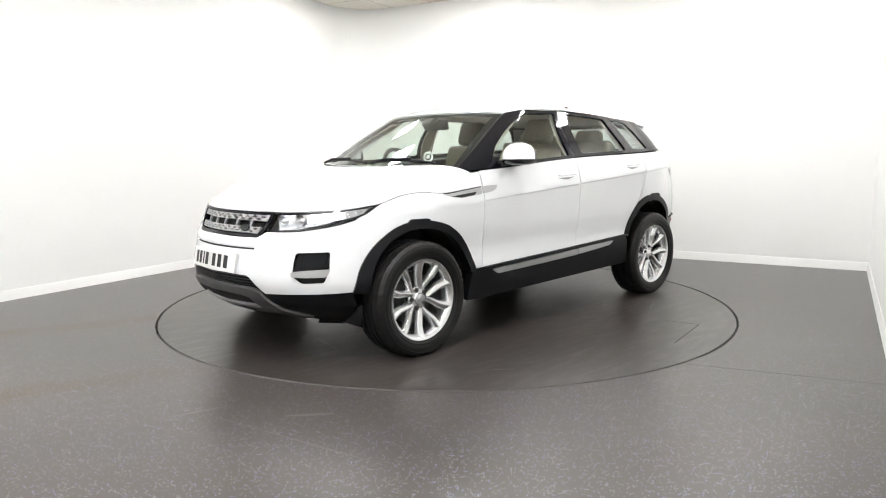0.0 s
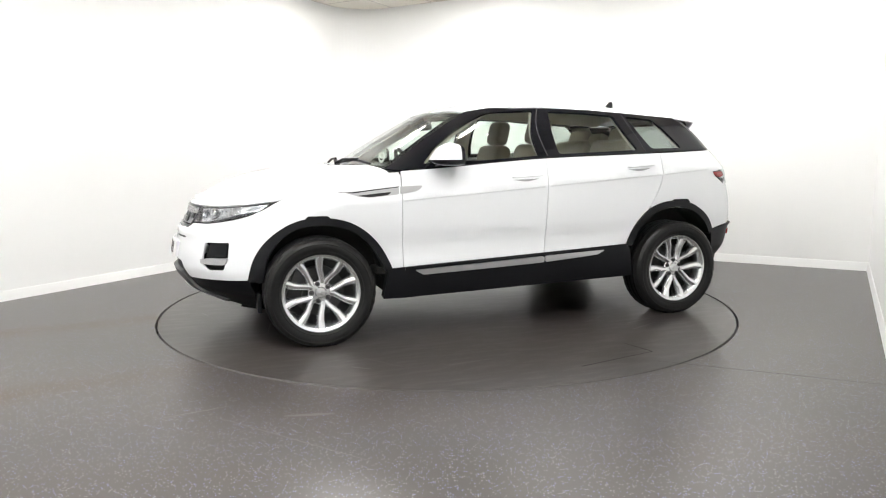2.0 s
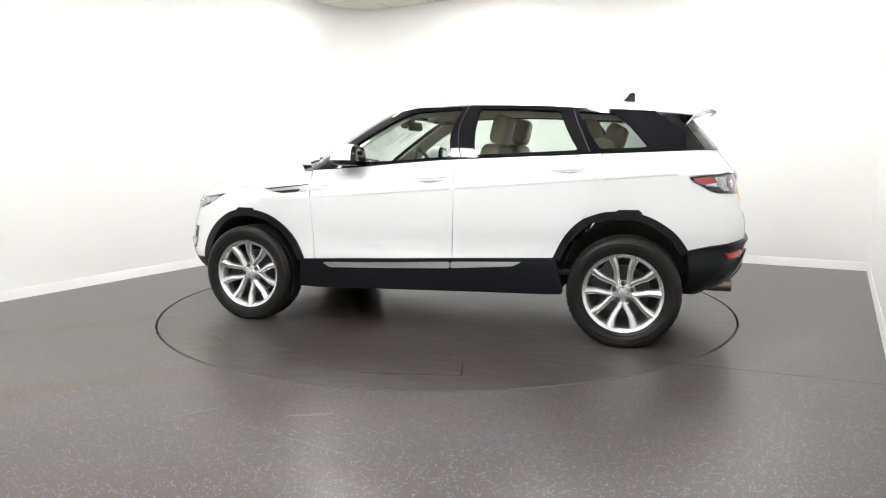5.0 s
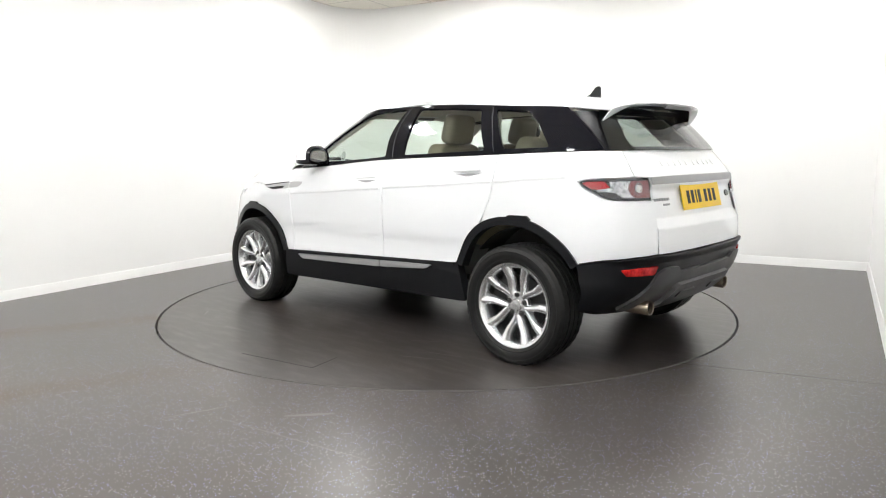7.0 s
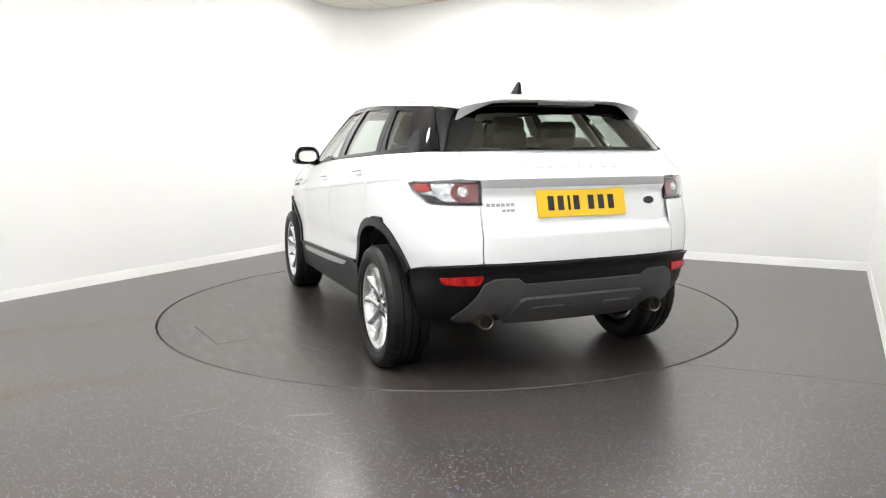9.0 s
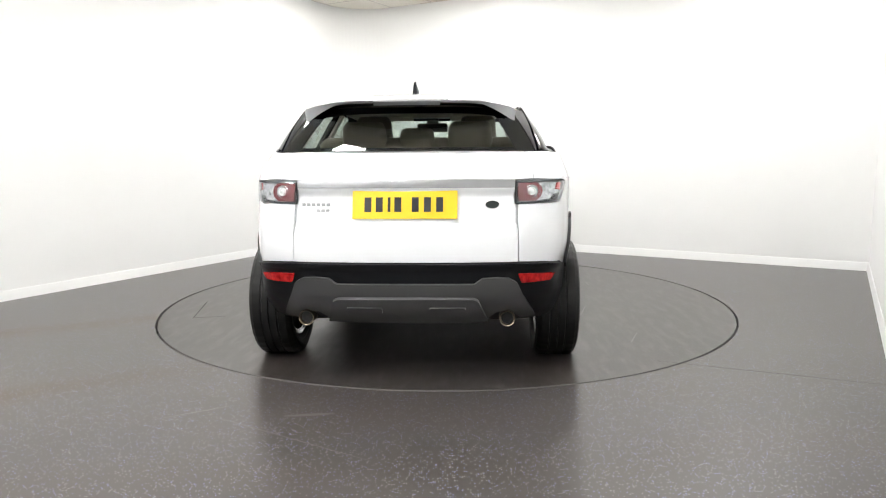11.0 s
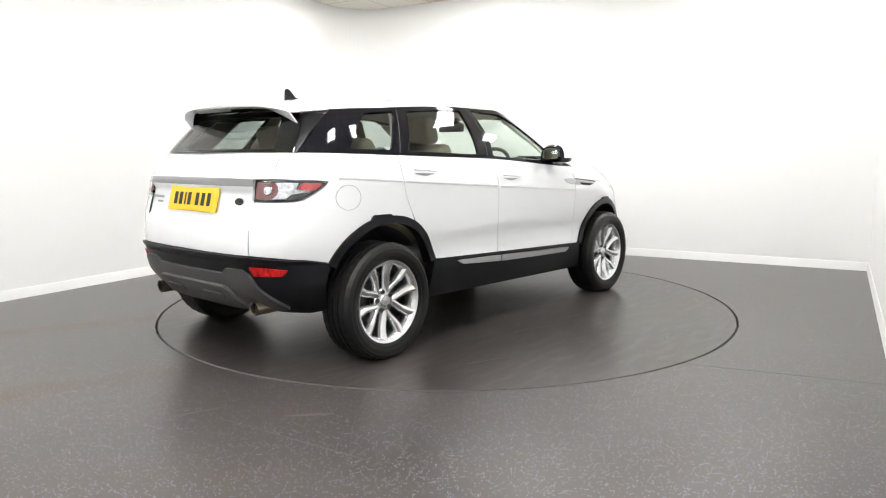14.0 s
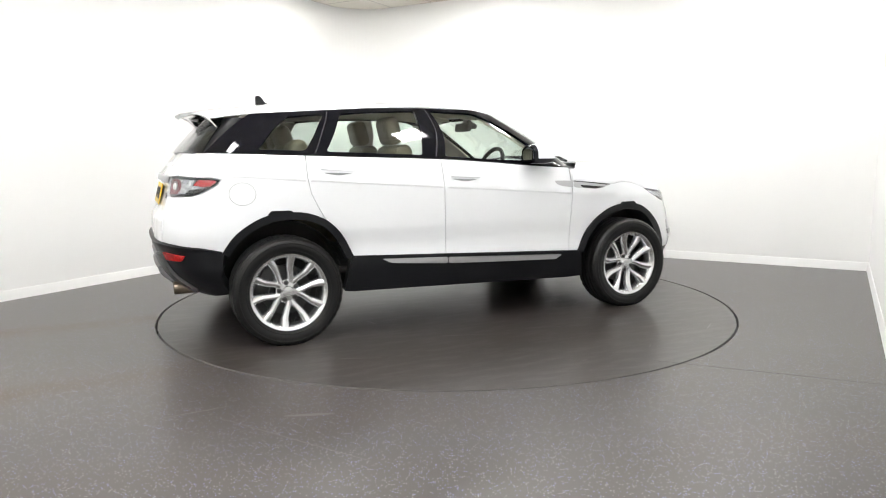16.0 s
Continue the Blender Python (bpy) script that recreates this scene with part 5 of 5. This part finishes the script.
def mirrors():
    for s in (1, -1):
        mr = new("door_mirror")
        mr.parent = CAR
        mr["label"] = "white and black door mirror"
        def shell(zlo, zhi, grow, mat, nm, cut):
            bm = bmesh.new()
            rows = []
            n = 20
            for i in range(8) if nm != "mirror_bezel" else range(7, 10):
                t = min(i, 8) / 8
                # front to back
                x = 0.63 - 0.215 * t
                k = math.sin(min(t * 1.55, 1) * math.pi / 2)**0.75 * (1 - 0.20 * max(0.0, (t - 0.6) / 0.4)**2)
                k = max(k, 0.06) * grow
                if i == 9:
                    k *= 0.86
                ring = []
                for j in range(n):
                    a = math.tau * j / n
                    c, sn = math.cos(a), math.sin(a)
                    y = 0.938 - 0.010 * t + 0.104 * k**0.7 * math.copysign(abs(c)**0.62, c)
                    z = 1.152 + (0.108 * k * sn**0.8 if sn > 0 else -0.040 * k**0.5 * (-sn)**0.45)
                    ring.append((x, y * 1.0, z))
                rows.append(ring)
            vs = [[bm.verts.new(p) for p in r] for r in rows]
            for a, b in zip(vs, vs[1:]):
                for j in range(n):
                    bm.faces.new((a[j], a[(j + 1) % n], b[(j + 1) % n], b[j]))
            if nm != "mirror_bezel":
                bm.faces.new(vs[0])
            bmesh.ops.recalc_face_normals(bm, faces=bm.faces[:])
            geom = bm.verts[:] + bm.edges[:] + bm.faces[:]
            if cut:
                bmesh.ops.bisect_plane(bm, geom=geom, plane_co=(0, 0, 1.152), plane_no=(0, 0, 1), clear_inner=cut > 0, clear_outer=cut < 0)
            if s < 0:
                for v in bm.verts:
                    v.co.y = -v.co.y
                bmesh.ops.reverse_faces(bm, faces=bm.faces[:])
            bmesh.ops.solidify(bm, geom=bm.faces[:], thickness=0.006)
            return part(nm, bm, mat, mr)
        shell(0, 1, 1, M_PAINT, "mirror_cap", 1)
        shell(0, 1, 1, M_GLOSS, "mirror_base", -1)
        shell(0, 1, 1.005, M_GLOSS, "mirror_bezel", 0)
        bm = bmesh.new()
        n = 24
        c0 = [bm.verts.new((0.412, s * (0.928 + 0.066 * math.copysign(abs(math.cos(math.tau * j / n))**0.7, math.cos(math.tau * j / n))), 1.176 + 0.042 * math.copysign(abs(math.sin(math.tau * j / n))**0.7, math.sin(math.tau * j / n)))) for j in range(n)]
        bm.faces.new(c0 if s < 0 else c0[::-1])
        bmesh.ops.recalc_face_normals(bm, faces=bm.faces[:])
        r = bmesh.ops.extrude_face_region(bm, geom=bm.faces[:])
        for g in r["geom"]:
            if isinstance(g, bmesh.types.BMVert):
                g.co.x += 0.008
        bmesh.ops.recalc_face_normals(bm, faces=bm.faces[:])
        pivot = Vector((0.430, s * 0.928, 1.172))
        bmesh.ops.rotate(bm, verts=bm.verts[:], cent=pivot, matrix=Matrix.Rotation(radians(-9 if s > 0 else 0), 3, "Z"))
        part("mirror_glass", bm, M_MIRROR, mr)
        bm = bmesh.new()
        tube(bm, [(0.575, s * 0.80, 1.122), (0.565, s * 0.86, 1.125), (0.55, s * 0.92, 1.140)], 0.022, 10)
        bmesh.ops.recalc_face_normals(bm, faces=bm.faces[:])
        part("mirror_arm", bm, M_GLOSS, mr)


mirrors()


def underside():
    # wheel housings, floor pan
    for x, y in ((WF, 1), (WR, 1), (WF, -1), (WR, -1)):
        bm = bmesh.new()
        prof = [(0.435, 0.735), (0.435, 0.60), (0.10, 0.58)]
        lathe(bm, [(r, h * y) for r, h in prof], 28, "Y", radians(4), radians(176))
        lathe(bm, [(0.43, 0.84 * y), (0.43, 0.736 * y)], 24, "Y", radians(40), radians(140))
        for v in bm.verts:
            v.co.x, v.co.z = v.co.x * 0.98 + x, v.co.z + WZ
        bmesh.ops.recalc_face_normals(bm, faces=bm.faces[:])
        bmesh.ops.solidify(bm, geom=bm.faces[:], thickness=0.004)
        part("wheel_housing", bm, M_WELL, CAR)
    bm = bmesh.new()
    box(bm, -0.90, 0.90, -0.80, 0.80, 0.285, 0.40, None, 0.02, 2)
    box(bm, -1.72, -0.90, -0.56, 0.56, 0.30, 0.42, None, 0.02, 2)
    box(bm, 0.90, 1.74, -0.56, 0.56, 0.265, 0.42, None, 0.02, 2)
    part("floor_pan", bm, M_WELL, CAR)
    for y0, y1 in ((0.62, 0.82), (-0.82, -0.62)):
        bm = bmesh.new()
        box(bm, 1.685, 1.71, y0 - 0.02, y1 - 0.02, 0.215, 0.34, None, 0.008, 3)
        part("air_deflector", bm, M_CLAD, CAR)


underside()


def wheel_parts():
    w = new("wheel")
    R = WHEEL_R
    bm = bmesh.new()
    n = 120
    side = [(0.240, 0.088), (0.247, 0.103), (0.262, 0.113), (0.268, 0.1125), (0.281, 0.119), (0.296, 0.1205), (0.306, 0.119), (0.311, 0.1205), (0.316, 0.118), (0.330, 0.112), (R - 0.010, 0.103), (R - 0.002, 0.092), (R, 0.076), (R, 0.050), (R - 0.008, 0.047), (R - 0.008, 0.041), (R, 0.038), (R, 0.005), (R - 0.008, 0.003)]
    prof = [(r, -h) for r, h in side] + [(r, h) for r, h in side[::-1]]
    rings = lathe(bm, prof, n, "Y")
    for i, ring in enumerate(rings):
        if i % 3 == 0:
            for v, (r, h) in zip(ring, prof):
                if abs(h) > 0.049 and r > 0.328:
                    k = (r - 0.0032) / r
                    v.co.x *= k
                    v.co.z *= k
    # the foot is pressed flat on the ground, and the sidewall bulges above it
    for v in bm.verts:
        low = -HUB_Z + 0.0012
        if v.co.z < low + 0.05 and abs(v.co.x) < 0.16:
            v.co.y *= 1 + 0.06 * max(0.0, 1 - abs(v.co.z - low) / 0.05) * max(0.0, 1 - abs(v.co.x) / 0.16)
        v.co.z = max(v.co.z, low)
    bmesh.ops.recalc_face_normals(bm, faces=bm.faces[:])
    part("tyre", bm, M_TYRE, w, "black tyre with a grooved tread", sharp=25)
    bm = bmesh.new()
    lathe(bm, [(0.241, 0.090), (0.2465, 0.099), (0.244, 0.1035), (0.236, 0.1015), (0.2265, 0.095), (0.2205, 0.085), (0.213, 0.070), (0.208, 0.0), (0.205, -0.09), (0.23, -0.10)], 72, "Y")
    bmesh.ops.recalc_face_normals(bm, faces=bm.faces[:])
    rim = part("rim", bm, M_ALLOY, w, "silver alloy rim")
    # ten spokes in five pairs, curving out of the hub
    for o in (-1, 1):
        bm = bmesh.new()
        st = []
        for i in range(13):
            t = i / 12
            r = 0.058 + 0.178 * t
            a = o * radians(18.0 + 1.5 * math.sin(math.pi * t) - 13.0 * max(0.0, 1 - t / 0.62)**1.6)
            wd = 0.0205 + 0.0010 * t + 0.0075 * t**3
            yy = 0.060 + 0.034 * t**1.5
            cx, cz = r * math.sin(a), r * math.cos(a)
            tx, tz = math.cos(a), -math.sin(a)
            sec = [(-1.15, -0.036), (-1.0, -0.010), (-0.6, 0.003), (-0.1, 0.006), (0.5, 0.001), (1.0, -0.012), (1.15, -0.036)]
            sec = sec if o > 0 else [(-q, d) for q, d in sec[::-1]]
            st.append([bm.verts.new((cx + tx * wd * q, yy + d, cz + tz * wd * q)) for q, d in sec])
        for p, q in zip(st, st[1:]):
            for j in range(6):
                bm.faces.new((p[j], p[j + 1], q[j + 1], q[j]))
            bm.faces.new((p[6], p[0], q[0], q[6]))
        bmesh.ops.recalc_face_normals(bm, faces=bm.faces[:])
        spokes = part("spoke", bm, M_ALLOY, w, sharp=40)
        for k in range(1, 5):
            c = new("spoke", spokes.data)
            c.parent = w
            c.matrix_basis = Matrix.Rotation(radians(72 * k), 4, "Y")
    bm = bmesh.new()
    ws = []
    for r, ha, y in ((0.040, 16, 0.054), (0.072, 16, 0.058), (0.084, 15, 0.057), (0.090, 13, 0.038)):
        ws.append([bm.verts.new((r * math.sin(radians(ha * k)), y, r * math.cos(radians(ha * k)))) for k in (-1, -0.5, 0, 0.5, 1)])
    for p, q in zip(ws, ws[1:]):
        for j in range(4):
            bm.faces.new((p[j], p[j + 1], q[j + 1], q[j]))
    bmesh.ops.recalc_face_normals(bm, faces=bm.faces[:])
    bmesh.ops.solidify(bm, geom=bm.faces[:], thickness=0.02)
    web = part("spoke_web", bm, M_ALLOY, w)
    for k in range(1, 5):
        c = new("spoke_web", web.data)
        c.parent = w
        c.matrix_basis = Matrix.Rotation(radians(72 * k), 4, "Y")
    bm = bmesh.new()
    lathe(bm, [(0.078, 0.0), (0.076, 0.050), (0.070, 0.056), (0.036, 0.058), (0.031, 0.064), (0.0005, 0.066)], 40, "Y")
    bmesh.ops.recalc_face_normals(bm, faces=bm.faces[:])
    part("hub_cap", bm, M_ALLOY, w)
    bm = bmesh.new()
    lathe(bm, [(0.0092, 0.045), (0.0092, 0.066), (0.007, 0.070), (0.0005, 0.0705)], 6, "Y")
    lathe(bm, [(0.0160, 0.0560), (0.0150, 0.0600), (0.0098, 0.0590)], 16, "Y")
    for v in bm.verts:
        v.co.z += 0.056
    bmesh.ops.recalc_face_normals(bm, faces=bm.faces[:])
    bmesh.ops.rotate(bm, verts=bm.verts[:], cent=(0, 0, 0), matrix=Matrix.Rotation(radians(36), 3, "Y"))
    n0 = part("wheel_nut", bm, M_DARKMETAL, w)
    for k in range(1, 5):
        o = new("wheel_nut", n0.data)
        o.parent = w
        o.matrix_basis = Matrix.Rotation(radians(72 * k), 4, "Y")
    bm = bmesh.new()
    lathe(bm, [(0.06, -0.01), (0.155, -0.008), (0.158, -0.012), (0.158, -0.032), (0.06, -0.034)], 40, "Y")
    bmesh.ops.recalc_face_normals(bm, faces=bm.faces[:])
    part("brake_disc", bm, M_DARKMETAL, w)
    bm = bmesh.new()
    box(bm, 0.10, 0.19, -0.045, 0.020, -0.09, 0.09, None, 0.012, 2)
    part("brake_caliper", bm, M_DARKMETAL, w)
    # dark sheet added across the rim, standing in for shade between the spokes
    bm = bmesh.new()
    lathe(bm, [(0.207, -0.035), (0.160, -0.037), (0.158, -0.045), (0.001, -0.045)], 32, "Y")
    bmesh.ops.recalc_face_normals(bm, faces=bm.faces[:])
    part("rim_shade", bm, M_WELL, w)
    return w


WHEEL = wheel_parts()
WHEEL.parent = CAR
WHEEL["label"] = "silver alloy wheel with ten paired spokes"
# local turn about the axle: seen from the left, up leans towards the tail by the angle
def place_wheel(ob, x, y, turn, a):
    ob.parent = CAR
    ob.matrix_basis = pose(x, y, HUB_Z, 0, 0, turn) @ Matrix.Rotation(radians(-a), 4, "Y")
    for child in ob.children:
        if child.name.startswith("tyre"):
            child.matrix_basis = Matrix.Rotation(radians(a), 4, "Y")


place_wheel(WHEEL, WF + 0.010, 0.815, 0, 18)
for x, y, turn, a in ((WR + 0.020, 0.815, 0, 36), (WF + 0.020, -0.830, 180, 10), (WR + 0.028, -0.815, 180, 25)):
    place_wheel(copy_thing(WHEEL, Matrix()), x, y, turn, a)
# ---- the cabin ----
def cushion(name, parent, mat, size, m, bevel=0.04, pinch=0.0, label=""):
    bm = bmesh.new()
    sx, sy, sz = size
    box(bm, -sx / 2, sx / 2, -sy / 2, sy / 2, -sz / 2, sz / 2, None, bevel, 4)
    for v in bm.verts:
        t = v.co.z / sz + 0.5
        v.co.y *= 1 - pinch * t
    bmesh.ops.transform(bm, matrix=m, verts=bm.verts[:])
    return part(name, bm, mat, parent, label)


def seat(x, y, mat, tilt=-14):
    s = new("front_seat")
    s.parent = CAR
    s["label"] = "leather front seat with a headrest"
    base = Matrix.Translation((x, y, 0.66))
    cushion("seat_cushion", s, mat, (0.52, 0.50, 0.16), base @ pose(0.16, 0, -0.02, 0, -6, 0), 0.05)
    back = base @ pose(-0.10, 0, 0.0, 0, tilt, 0)
    cushion("seat_back", s, mat, (0.14, 0.50, 0.62), back @ Matrix.Translation((0, 0, 0.30)), 0.055, 0.12)
    cushion("headrest", s, mat, (0.11, 0.27, 0.20), back @ Matrix.Translation((0.0, 0, 0.715)), 0.045, 0.10)
    for yy in (-0.06, 0.06):
        bm = bmesh.new()
        tube(bm, [(0, yy, 0.58), (0, yy, 0.65)], 0.007, 8)
        bmesh.ops.transform(bm, matrix=back, verts=bm.verts[:])
        part("headrest_post", bm, M_CHROME, s)


def cabin():
    seat(-0.15, 0.37, M_DARKSEAT)
    seat(-0.15, -0.37, M_DARKSEAT)
    rear = new("rear_bench")
    rear.parent = CAR
    rear["label"] = "brown leather rear bench with headrests"
    cushion("seat_cushion", rear, M_LEATHER, (0.50, 1.25, 0.18), pose(-0.72, 0, 0.70, 0, -5, 0), 0.06)
    for y in (0.32, -0.32):
        cushion("seat_back", rear, M_LEATHER, (0.14, 0.61, 0.60), pose(-1.05, y, 1.00, 0, -20, 0), 0.055, 0.08)
        cushion("headrest", rear, M_LEATHER, (0.10, 0.28, 0.17), pose(-1.185, y, 1.30, 0, -18, 0), 0.045, 0.1)
    cushion("headrest", rear, M_LEATHER, (0.10, 0.22, 0.12), pose(-1.175, 0, 1.285, 0, -18, 0), 0.04, 0.1)
    # dashboard
    bm = bmesh.new()
    def dash(a, b):
        y = (b - 0.5) * 1.46
        ang = a * math.pi * 0.95
        x = 0.62 + 0.30 * math.cos(ang) - 0.05 * abs(y)
        z = 0.98 + 0.125 * math.sin(ang)**0.8 - 0.03 * abs(y)
        if -0.55 < y < -0.2:
            z += 0.03 * math.sin((y + 0.55) / 0.35 * math.pi) * max(0, math.sin(ang))
        return Vector((x, y, z))
    sheet(bm, dash, 14, 30)
    solid(bm, 0.01)
    part("dashboard", bm, M_INNER, CAR, "charcoal dashboard with an instrument hood")
    bm = bmesh.new()
    n = 40
    rings = []
    for i in range(n):
        a = math.tau * i / n
        c = Vector((0, 0.18 * math.cos(a), 0.18 * math.sin(a)))
        rad = c.normalized()
        rings.append([bm.verts.new(c + rad * 0.016 * math.cos(t) + Vector((0.016 * math.sin(t), 0, 0))) for t in (math.tau * k / 8 for k in range(8))])
    for i in range(n):
        for k in range(8):
            bm.faces.new((rings[i][k], rings[(i + 1) % n][k], rings[(i + 1) % n][(k + 1) % 8], rings[i][(k + 1) % 8]))
    box(bm, -0.02, 0.03, -0.07, 0.07, -0.055, 0.055, None, 0.015, 2)
    for y0, z0, y1, z1 in ((0.05, 0.0, 0.17, 0.02), (-0.05, 0.0, -0.17, 0.02), (0.0, -0.04, 0.0, -0.17)):
        tube(bm, [(0.0, y0, z0), (0.0, y1, z1)], 0.016, 8)
    bmesh.ops.recalc_face_normals(bm, faces=bm.faces[:])
    bmesh.ops.transform(bm, matrix=pose(0.40, -0.37, 1.06, 0, 24, 0), verts=bm.verts[:])
    part("steering_wheel", bm, M_INNER, CAR, "dark steering wheel with three spokes")
    # headlining, inner pillars, door cards, parcel shelf, floor
    bm = bmesh.new()
    def liner(a, bb):
        b = crowd(bb)
        x = 0.30 - 0.06 * b * b + (-1.50 - 0.30 + 0.06 * b * b) * a
        return roof_point(x, b * 0.97) - Vector((0, 0, 0.028))
    sheet(bm, liner, 20, 24)
    solid(bm, 0.008)
    part("headlining", bm, M_LINER, CAR, "pale fabric headlining")
    def strip(x0, z0, x1, z1, w, nm):
        o = [hs(x0 - w, z0), hs(x1 - w, z1), hs(x1 + w, z1), hs(x0 + w, z0)]
        both(nm, house, [o], M_LINER, lift=-0.034, depth=0.012)
    strip(-0.265, 1.15, -0.275, 1.49, 0.05, "inner_pillar")
    strip(-1.08, 1.17, -0.94, 1.47, 0.05, "inner_pillar")
    ap = [hf(0.715, 1.10), hf(0.67, 1.25), hf(0.61, 1.40), hf(0.58, 1.455), hs(0.17, 1.455), hs(0.38, 1.335), hs(0.52, 1.24), hs(0.64, 1.11)]
    both("inner_pillar", house, [ap], M_LINER, lift=-0.03, depth=0.012)
    qp = [hs(-1.46, 1.20), hs(-1.27, 1.43), hs(-1.45, 1.43), hs(-1.70, 1.20)]
    both("inner_pillar", house, [qp], M_LINER, lift=-0.03, depth=0.012)
    card = [sd(x, belt(x) - 0.002) for x in (0.80, 0.5, 0.2, -0.2, -0.6, -1.0, -1.4, -1.6)] + [sd(-1.6, 0.9), sd(-0.9, 0.85), sd(-0.8, 0.56), sd(0.75, 0.50)]
    both("door_card", lower, [card], M_INNER, "charcoal inner door lining", lift=-0.075, depth=0.01)
    for s in (1, -1):
        bm = bmesh.new()
        def ledge(a, b):
            x = 0.80 - 2.45 * b
            p, q = lower(s * sd(x, belt(x) - 0.004)[0], belt(x) - 0.004), belt(x)
            return Vector((x, p.y - s * (0.02 + 0.075 * a), q - 0.006 - 0.02 * a * a))
        sheet(bm, ledge, 3, 24)
        solid(bm, 0.004)
        part("waist_ledge", bm, M_INNER, CAR)
    bm = bmesh.new()
    box(bm, -1.70, -1.18, -0.58, 0.58, 1.135, 1.155, None, 0.008, 1)
    part("parcel_shelf", bm, M_INNER, CAR)
    bm = bmesh.new()
    box(bm, -1.60, 0.95, -0.78, 0.78, 0.41, 0.45, None, 0.01, 1)
    box(bm, 0.86, 0.90, -0.78, 0.78, 0.42, 1.05, None, 0.01, 1)
    part("cabin_floor", bm, M_INNER, CAR)
    # interior mirror with its sensor pod, sun visors
    bm = bmesh.new()
    box(bm, -0.02, 0.02, -0.125, 0.125, -0.035, 0.035, pose(0.36, 0.0, 1.40, 0, 10, 0), 0.014, 3)
    part("cabin_mirror", bm, M_INNER, CAR, "dark interior mirror")
    bm = bmesh.new()
    box(bm, -0.05, 0.05, -0.05, 0.05, -0.02, 0.02, pose(0.42, 0.0, 1.425, 0, 30, 0), 0.014, 3)
    part("sensor_pod", bm, M_INNER, CAR)
    for y in (0.33, -0.33):
        bm = bmesh.new()
        box(bm, -0.07, 0.07, -0.18, 0.18, -0.009, 0.009, pose(0.24, y, 1.475, 0, 14, 0), 0.008, 2)
        part("sun_visor", bm, M_LINER, CAR)


cabin()


# ---- motion ----
OFFSET = Matrix.Translation((-0.147, 0.116, 0))
TURN = [(0, 224.06), (0.5, 218.00), (1, 211.83), (1.5, 205.76), (2, 199.58), (2.5, 193.51), (3, 187.29), (3.5, 181.02), (4, 174.69), (5.25, 159.25), (6.5, 143.70), (7, 137.44), (7.5, 131.25), (8, 124.93), (8.5, 118.70),
        (9, 112.27), (10.25, 96.80), (11.5, 81.15), (12, 74.65), (12.5, 68.39), (13, 62.05), (13.5, 55.78), (14, 49.43), (14.5, 43.19), (15, 36.90), (15.5, 30.77), (16, 24.65)]


def motions():
    walk(TURNTABLE, [(t, pose(0, 0, 0, 0, 0, a)) for t, a in TURN])
    walk(CAR, [(t, pose(0, 0, 0, 0, 0, a) @ OFFSET) for t, a in TURN])


motions()
